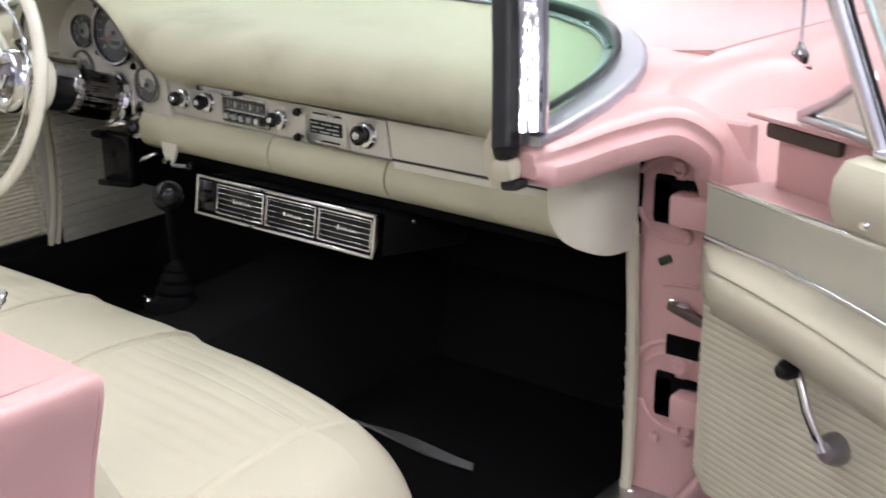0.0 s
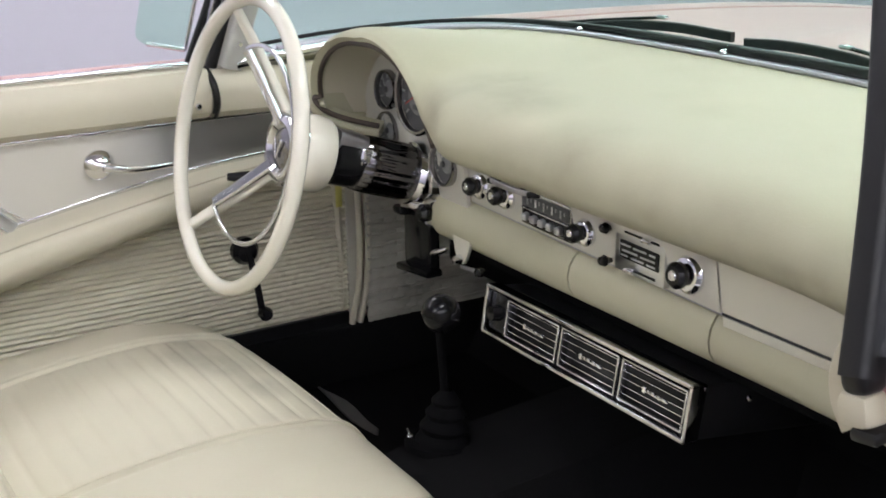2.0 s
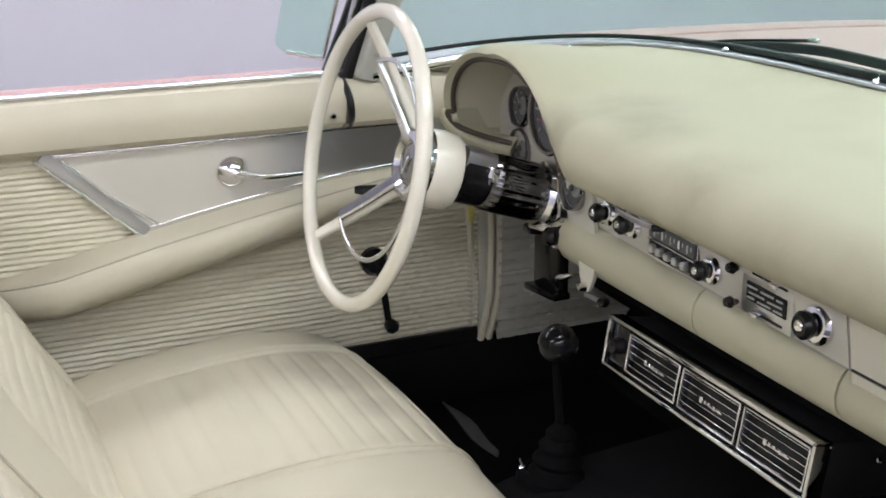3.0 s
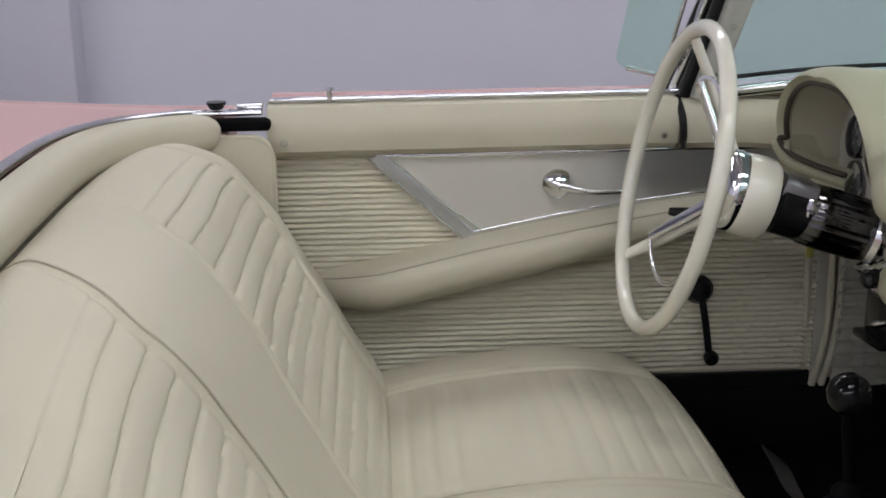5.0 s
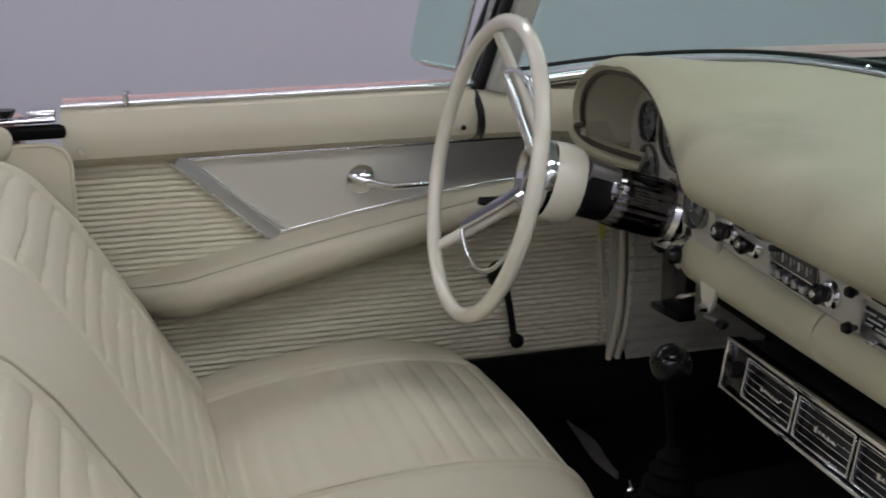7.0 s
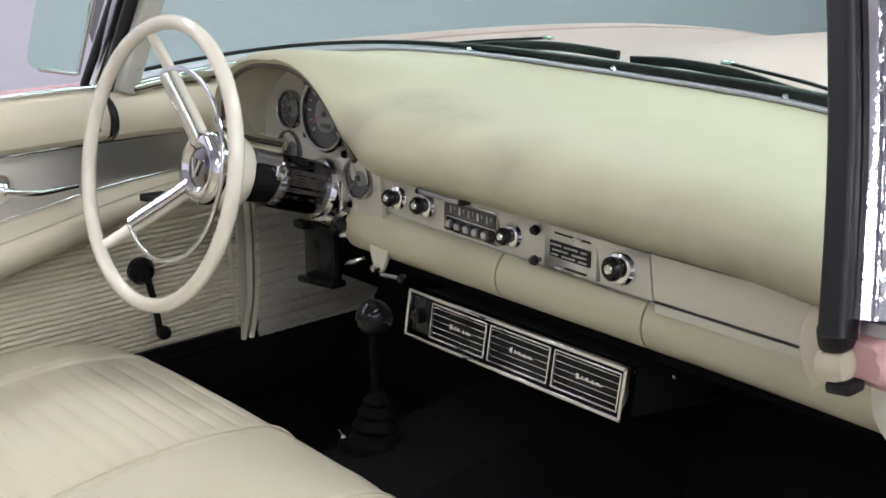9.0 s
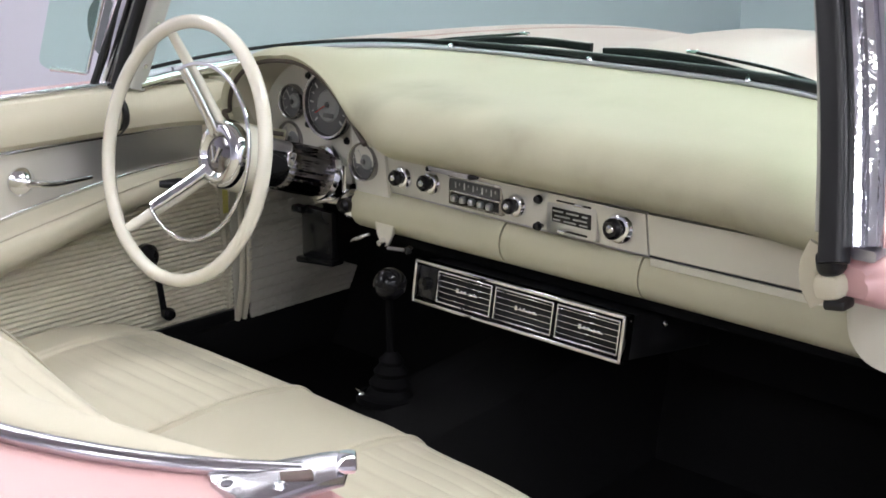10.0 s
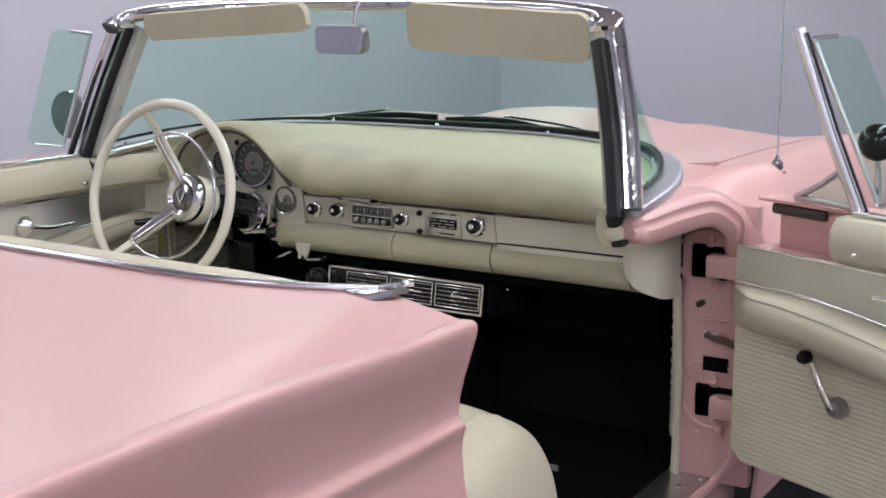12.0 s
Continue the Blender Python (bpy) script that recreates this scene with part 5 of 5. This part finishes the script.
    part("inset_trim", sweep([(X(0.688), y, top(y)) for y in (-0.60, -0.4, -0.2, 0.0, 0.116)], rrect(0.006, 0.005, 0.0015), up=(sd, 0, 0)), CHROME, ins)
    part("inset_trim", sweep([(X(0.687), -0.604, 0.871), (X(0.687), -0.53, 0.805), (X(0.687), -0.458, 0.738)], rrect(0.020, 0.008, 0.003), up=(sd, 0, 0)), SATIN, ins, "broad satin end trim")
    part("inset_trim", sweep([(X(0.687), -0.575, 0.862), (X(0.687), -0.51, 0.80), (X(0.687), -0.44, 0.748)], rrect(0.004, 0.008, 0.001), up=(sd, 0, 0)), CHROME, ins)
    part("inset_trim", sweep([(X(0.6865), -0.616, 0.867), (X(0.6865), -0.542, 0.801), (X(0.6865), -0.470, 0.734)], rrect(0.004, 0.010, 0.001), up=(sd, 0, 0)), CHROME, ins)
    # armrest
    rows = []
    for i in range(31):
        y = lerp(-0.710, 0.115, (i / 30) ** 1.4)
        blunt = math.sqrt(min(1.0, max(0.02, (y + 0.711) / 0.11)))
        zt = low_edge(max(y, -0.455)) - 0.004 if y > -0.455 else lerp(0.690, 0.738, (y + 0.665) / 0.21)
        w = 0.082 * (1 - ease((y + 0.30) / 0.40) * (0.5 if sd < 0 else 0.15)) * blunt
        if sd > 0:
            w *= 0.2 + 0.8 * ease((0.122 - y) / 0.09)
        h = lerp(0.084, 0.046 if sd < 0 else 0.080, ease((y + 0.45) / 0.5)) * lerp(0.3, 1.0, blunt)
        loop = [(0.697, zt), (0.697 - w * 0.66, zt - 0.003), (0.697 - w * 0.90, zt - h * 0.10), (0.697 - w, zt - h * 0.28), (0.697 - w * 0.97, zt - h * 0.55), (0.697 - w * 0.80, zt - h * 0.80), (0.697 - w * 0.45, zt - h * 0.95), (0.697, zt - h)]
        rows.append([(X(x), y, z) for x, z in loop])
    for q in (0.0, 0.006):
        line = [Vector(r[2]).lerp(Vector(r[1]), 0.03 + q * 6) + Vector((-sd * 0.0008, 0, 0.0008)) for r in rows[2:]]
        part("armrest_seam", sweep(line, circle(0.0011, 6), up=(0, 0, 1)), SEAM, d)
    part("armrest", grid(rows, closed_v=True, caps=True), VINYL, d, "cream padded armrest that tapers forwards", sharp=60)
    # lever and winder
    lz = 0.820 if sd < 0 else 0.845
    pull = part("door_pull", lathe([(0.024, 0), (0.024, 0.005), (0.018, 0.012), (0.008, 0.02), (0, 0.022)], (X(0.686), -0.32, lz), (-sd, 0, 0), 24), CHROME, d, "chrome door lever")
    part("lever_arm", sweep(smooth_path([(X(0.664), -0.318, lz), (X(0.660), -0.27, lz - 0.009), (X(0.662), -0.20, lz - 0.009)], 5), rrect(0.015, 0.012, 0.005), up=(sd, 0, 0), scale=lambda t: 1 - 0.45 * t), CHROME, pull)
    hz, dz, hy, ky = (0.638, -0.108, -0.086, -0.068) if sd < 0 else (0.625, 0.084, -0.124, -0.076)
    hr = 0.024 if sd < 0 else 0.019
    cr = part("winder", lathe([(hr, 0), (hr, 0.012), (hr * 0.7, 0.022), (0, 0.026)], (X(0.694), hy, hz), (-sd, 0, 0), 20), DULL if sd > 0 else BLACK, d, "window winder")
    part("winder_arm", sweep([(X(0.670), hy, hz), (X(0.664), (hy + ky) / 2, hz + dz * 0.5), (X(0.668), ky, hz + dz)], rrect(0.012, 0.008, 0.003), up=(sd, 0, 0)), CHROME if sd > 0 else BLACK, cr)
    part("winder_knob", lathe([(0.006, 0), (0.0115, 0.006), (0.0125, 0.018), (0.008, 0.026), (0, 0.027)], (X(0.668), ky, hz + dz), (-sd, 0, 0), 16), BLACK, cr, "black winder knob")
    # quarter light
    vy = 0.04 if sd > 0 else 0.026
    fy, sy = vy, vy - 0.017
    vent = part("vent_frame", sweep([(X(0.715), fy - 0.165, 0.955), (X(0.685), fy - 0.115, 1.10), (X(0.655), fy - 0.068, 1.26)], circle(0.011, 14, 0.012), up=(sd, 0, 0)), POLISH, d, "chrome quarter-light post")
    part("vent_seal", sweep([(X(0.715), sy - 0.165, 0.955), (X(0.685), sy - 0.115, 1.10), (X(0.655), sy - 0.068, 1.255)], rrect(0.008, 0.012, 0.003) if sd < 0 else rrect(0.004, 0.006, 0.0015), up=(sd, 0, 0)), RUBBER, vent)
    q = lambda a, b: Vector((X(0.722 + 0.02 * a - 0.06 * b), vy + lerp(-0.194, -0.268, a) + 0.10 * b, lerp(0.975, 1.245, b) + 0.008 * a))
    if sd < 0:
        foot_in, foot_out, head_out, head_in = Vector((-0.745, -0.145, 0.977)), Vector((-0.790, -0.214, 0.990)), Vector((-0.722, -0.175, 1.253)), Vector((-0.682, -0.095, 1.240))
        q = lambda a, b: foot_in.lerp(foot_out, a).lerp(head_in.lerp(head_out, a), b)
    cut = lambda a: 0.07 * (1 - math.sqrt(max(0.0, 1 - (max(0.0, a - 0.72) / 0.28) ** 2)))
    pane = part("vent_pane", solid(grid([[q(a, lerp(cut(a), 1 - cut(a), b / 6)) for b in range(7)] for a in (0, 0.25, 0.5, 0.72, 0.8, 0.87, 0.93, 0.975, 1)]), 0.004), GLASS, vent, "tinted swivelling quarter-light pane")
    pane.visible_shadow = False
    part("pane_clip", sweep([q(0, 0), q(0.5, 0), q(0.75, 0)], rrect(0.006, 0.008, 0.002)), CHROME, vent)
    part("pane_clip", sweep([q(0, 1), q(0.3, 1), q(0.55, 1)], rrect(0.006, 0.008, 0.002)), CHROME, vent)
    part("pane_bar", sweep([q(0, 0), q(0, 0.5), q(0, 1)], rrect(0.007, 0.008, 0.002), up=(sd, 0, 0)), CHROME, vent)
    if sd > 0:
        part("corner_bar", sweep([(0.728, -0.11, 0.962), (0.745, -0.02, 0.962), (0.760, 0.045, 0.960)], rrect(0.014, 0.010, 0.003)), SATIN, vent, "satin sill bar of the quarter light")
        tri = part("corner_pane", solid(grid([[(0.729, -0.11, 0.966), (0.760, 0.042, 0.964)], [(0.721, -0.105, 1.000), (0.742, -0.02, 0.988)], [(0.713, -0.100, 1.033), (0.716, -0.092, 1.030)]]), 0.003), GLASS, vent, "tinted corner pane")
        tri.visible_shadow = False
        part("corner_bar", sweep([(0.760, 0.045, 0.962), (0.738, -0.03, 0.995), (0.712, -0.098, 1.035)], rrect(0.014, 0.012, 0.004)), SATIN, vent)
    return d


door_l = door(-1, "car_door", "closed pink car door with cream ribbed panel and armrest")
door_r = door(1, "car_door", "open pink car door with cream ribbed panel and armrest")
door_r.location = (0.835, 0.185, 0.36)
for c in door_r.children:
    c.matrix_parent_inverse = Matrix.Translation((-0.835, -0.185, -0.36))
door_r.rotation_euler = (0, 0, radians(66.0))

# strip between door and kick panel, driver's side
tr = thing("door_weatherstrip", (-0.69, 0.13, 0.44), "pale rubber weatherstrip beside the driver's door", "trim")
for dy in (0.122, 0.138):
    part("bead", sweep(smooth_path([(-0.688, dy - 0.01, 0.455), (-0.686, dy + 0.008, 0.54), (-0.686, dy + 0.012, 0.65), (-0.688, dy + 0.008, 0.78)], 5), circle(0.0065, 8), up=(1, 0, 0)), VINYL, tr)
part("gap_seal", box((-0.697, 0.124, 0.63), (0.010, 0.024, 0.36), 0.003), KICK, tr, "grey-cream backing strip")
tag = thing("paper_tag", (-0.675, 0.09, 0.69), "small yellow tag hanging beside the door", "tag")
part("tag_sheet", box((-0.676, 0.09, 0.715), (0.002, 0.012, 0.05), 0.0005), YELLOW, tag)

# side mirror on the driver's wing
sm = thing("side_mirror", (-0.80, 0.0, 0.96), "round chrome door mirror seen through the glass", "mirror")
part("mirror_stalk", sweep(smooth_path([(-0.80, -0.03, 0.955), (-0.82, -0.03, 1.0), (-0.83, -0.035, 1.02)], 5), circle(0.009, 10), up=(0, 1, 0)), CHROME, sm)
part("mirror_head", lathe([(0.058, 0.0), (0.06, 0.006), (0.05, 0.03), (0.02, 0.045), (0, 0.047)], (-0.83, -0.05, 1.042), (0, 1, 0), 32), CHROME, sm)
part("mirror_glass", lathe([(0, 0.002), (0.056, 0.002), (0.058, 0)], (-0.83, -0.05, 1.042), (0, -1, 0), 32), MGREY, sm, "grey mirror glass")

rm = thing("side_mirror", (1.05, 0.14, 0.95), "dark round door mirror on the open door", "mirror")
part("mirror_head", lathe([(0.034 * math.sin(radians(a)), -0.034 * math.cos(radians(a))) for a in range(0, 100, 9)], (1.045, 0.15, 1.056), (0.3, 1, 0), 32), BLACK, rm, "glossy dark round shell")
part("mirror_glass", lathe([(0, 0.004), (0.030, 0.004), (0.033, 0)], (1.045, 0.15, 1.056), (0.3, 1, 0), 32), DIAL, rm)
part("mirror_stalk", sweep([(1.045, 0.155, 1.03), (1.05, 0.16, 0.945)], circle(0.006, 10), up=(0, 1, 0)), CHROME, rm)

# rear-view mirror and visors
rv = thing("rear_view_mirror", (0.06, -0.02, 1.20), "small rear-view mirror on a thin stalk", "mirror")
part("mirror_stalk", sweep([(0.055, -0.052, 1.31), (0.053, -0.068, 1.285), (0.052, -0.074, 1.255)], circle(0.004, 8), up=(1, 0, 0)), CHROME, rv)
part("mirror_case", sweep([(0.025, -0.083, 1.232), (0.025, -0.066, 1.234)], rrect(0.124, 0.058, 0.016, 4), up=(0, 0.1, 1)), SATIN, rv, "grey mirror case")
part("mirror_face", sweep([(0.025, -0.087, 1.232), (0.025, -0.083, 1.232)], rrect(0.118, 0.054, 0.015, 4), up=(0, 0.1, 1)), MIRROR, rv, "mirror glass")
for sd, x0, x1 in ((1, 0.19, 0.585), (-1, -0.52, -0.06)):
    v = thing("sun_visor", ((x0 + x1) / 2, -0.06, 1.26), "cream padded sun visor folded under the header", "sun visor", "sun visors")
    w = x1 - x0
    c = ((x0 + x1) / 2, -0.076, 1.250 if sd > 0 else 1.265)
    bm = sweep([(c[0], -0.085, c[2]), (c[0], -0.068, c[2] + 0.004)], rrect(w, 0.092 if sd > 0 else 0.060, 0.024, 5), up=(0, 0.3, 1))
    bmesh.ops.transform(bm, matrix=pose(*c, 0, 3.4 if sd > 0 else -3.1, 0) @ Matrix.Translation(-Vector(c)), verts=bm.verts)
    part("visor_board", bm, VISOR, v)
    part("visor_rod", sweep([(sd * 0.62, -0.06, 1.285), (sd * 0.30, -0.06, 1.298)], circle(0.004, 8)), CHROME, v)

# aerial
ae = thing("radio_aerial", (0.804, 0.352, 0.96), "tall thin chrome radio aerial on the wing", "aerial")
part("mast", sweep([(0.804, 0.352, 0.975), (0.804, 0.352, 1.9)], circle(0.0025, 8), up=(1, 0, 0)), CHROME, ae)
part("base", lathe([(0.028, 0), (0.026, 0.006), (0.014, 0.015), (0.012, 0.020)], (0.806, 0.350, 0.948), (0.2, 0, 1), 20), BLACK, ae, "black rubber base")
part("ferrule", lathe([(0.010, 0.014), (0.012, 0.020), (0.012, 0.030), (0.006, 0.038), (0.003, 0.046)], (0.804, 0.352, 0.952), (0, 0, 1), 18), DKCHROME, ae, "chrome ferrule")

# cream end pads and trims that close the sides of the cockpit
prof = [(0.70, 0.878), (0.682, 0.874), (0.664, 0.885), (0.655, 0.91), (0.658, 0.935), (0.672, 0.952), (0.70, 0.955)]
for sd in (-1,):
    e = thing("dash_end_pad", (sd * 0.68, 0.0, 0.87), "cream padded end piece between dashboard and door", "trim")
    rows = [[(sd * (x - 0.10 * ease(k / 10) ** 2), lerp(-0.130, 0.16, k / 10), z) for x, z in prof] for k in range(11)]
    part("pad", grid(rows, closed_v=True, caps=True), VINYL, e)
    part("gap_strip", sweep(smooth_path([(sd * 0.690, -0.134, 0.953), (sd * 0.652, -0.134, 0.93), (sd * 0.654, -0.130, 0.90), (sd * 0.69, -0.122, 0.874)], 5), circle(0.006, 8), up=(0, 1, 0)), RUBBER, e, "black rubber joint")
for sd in (-1,):
    e = thing("pillar_trim", (sd * 0.64, -0.86, 0.5), "cream vinyl trim board behind the door", "trim")
    part("latch_recess", box((sd * 0.656, -0.815, 0.930), (0.04, 0.11, 0.016), 0.006), DARK, e, "dark latch recess")
    part("board", sweep([(sd * 0.626, -0.815, 0.703), (sd * 0.640, -0.815, 0.703)], rrect(0.12, 0.43, 0.035, 6)), VINYL, e)
    part("board_piping", sweep([(sd * 0.626, -0.815 + y, 0.703 + z) for y, z in rrect(0.118, 0.428, 0.035, 6)], circle(0.003, 6), closed=True, up=(1, 0, 0)), VINYL, e)
    part("inner_panel", box((sd * 0.620, -0.895, 0.80), (0.02, 0.08, 0.24), 0.006), VINYL, e)
vb = thing("speaker_grille", (-0.668, 0.112, 0.765), "cream perforated grille box between dashboard and driver's door", "grille")
part("grille_box", box((-0.668, 0.112, 0.814), (0.012, 0.055, 0.094), 0.003), CREAM_PAINT, vb)
for i in range(4):
    for j in range(5):
        part("perforation", lathe([(0, 0.0012), (0.0022, 0.001), (0.003, 0)], (-0.6618, 0.092 + 0.010 * j, 0.828 + 0.0085 * i), (1, 0, 0), 8), BROWN, vb)
sc = thing("sill_carpet", (-0.685, -0.3, 0.36), "black carpet on the driver's sill", "carpet")
part("carpet_strip", box((-0.70, -0.09, 0.41), (0.05, 1.40, 0.11), 0.012), CARPET, sc)
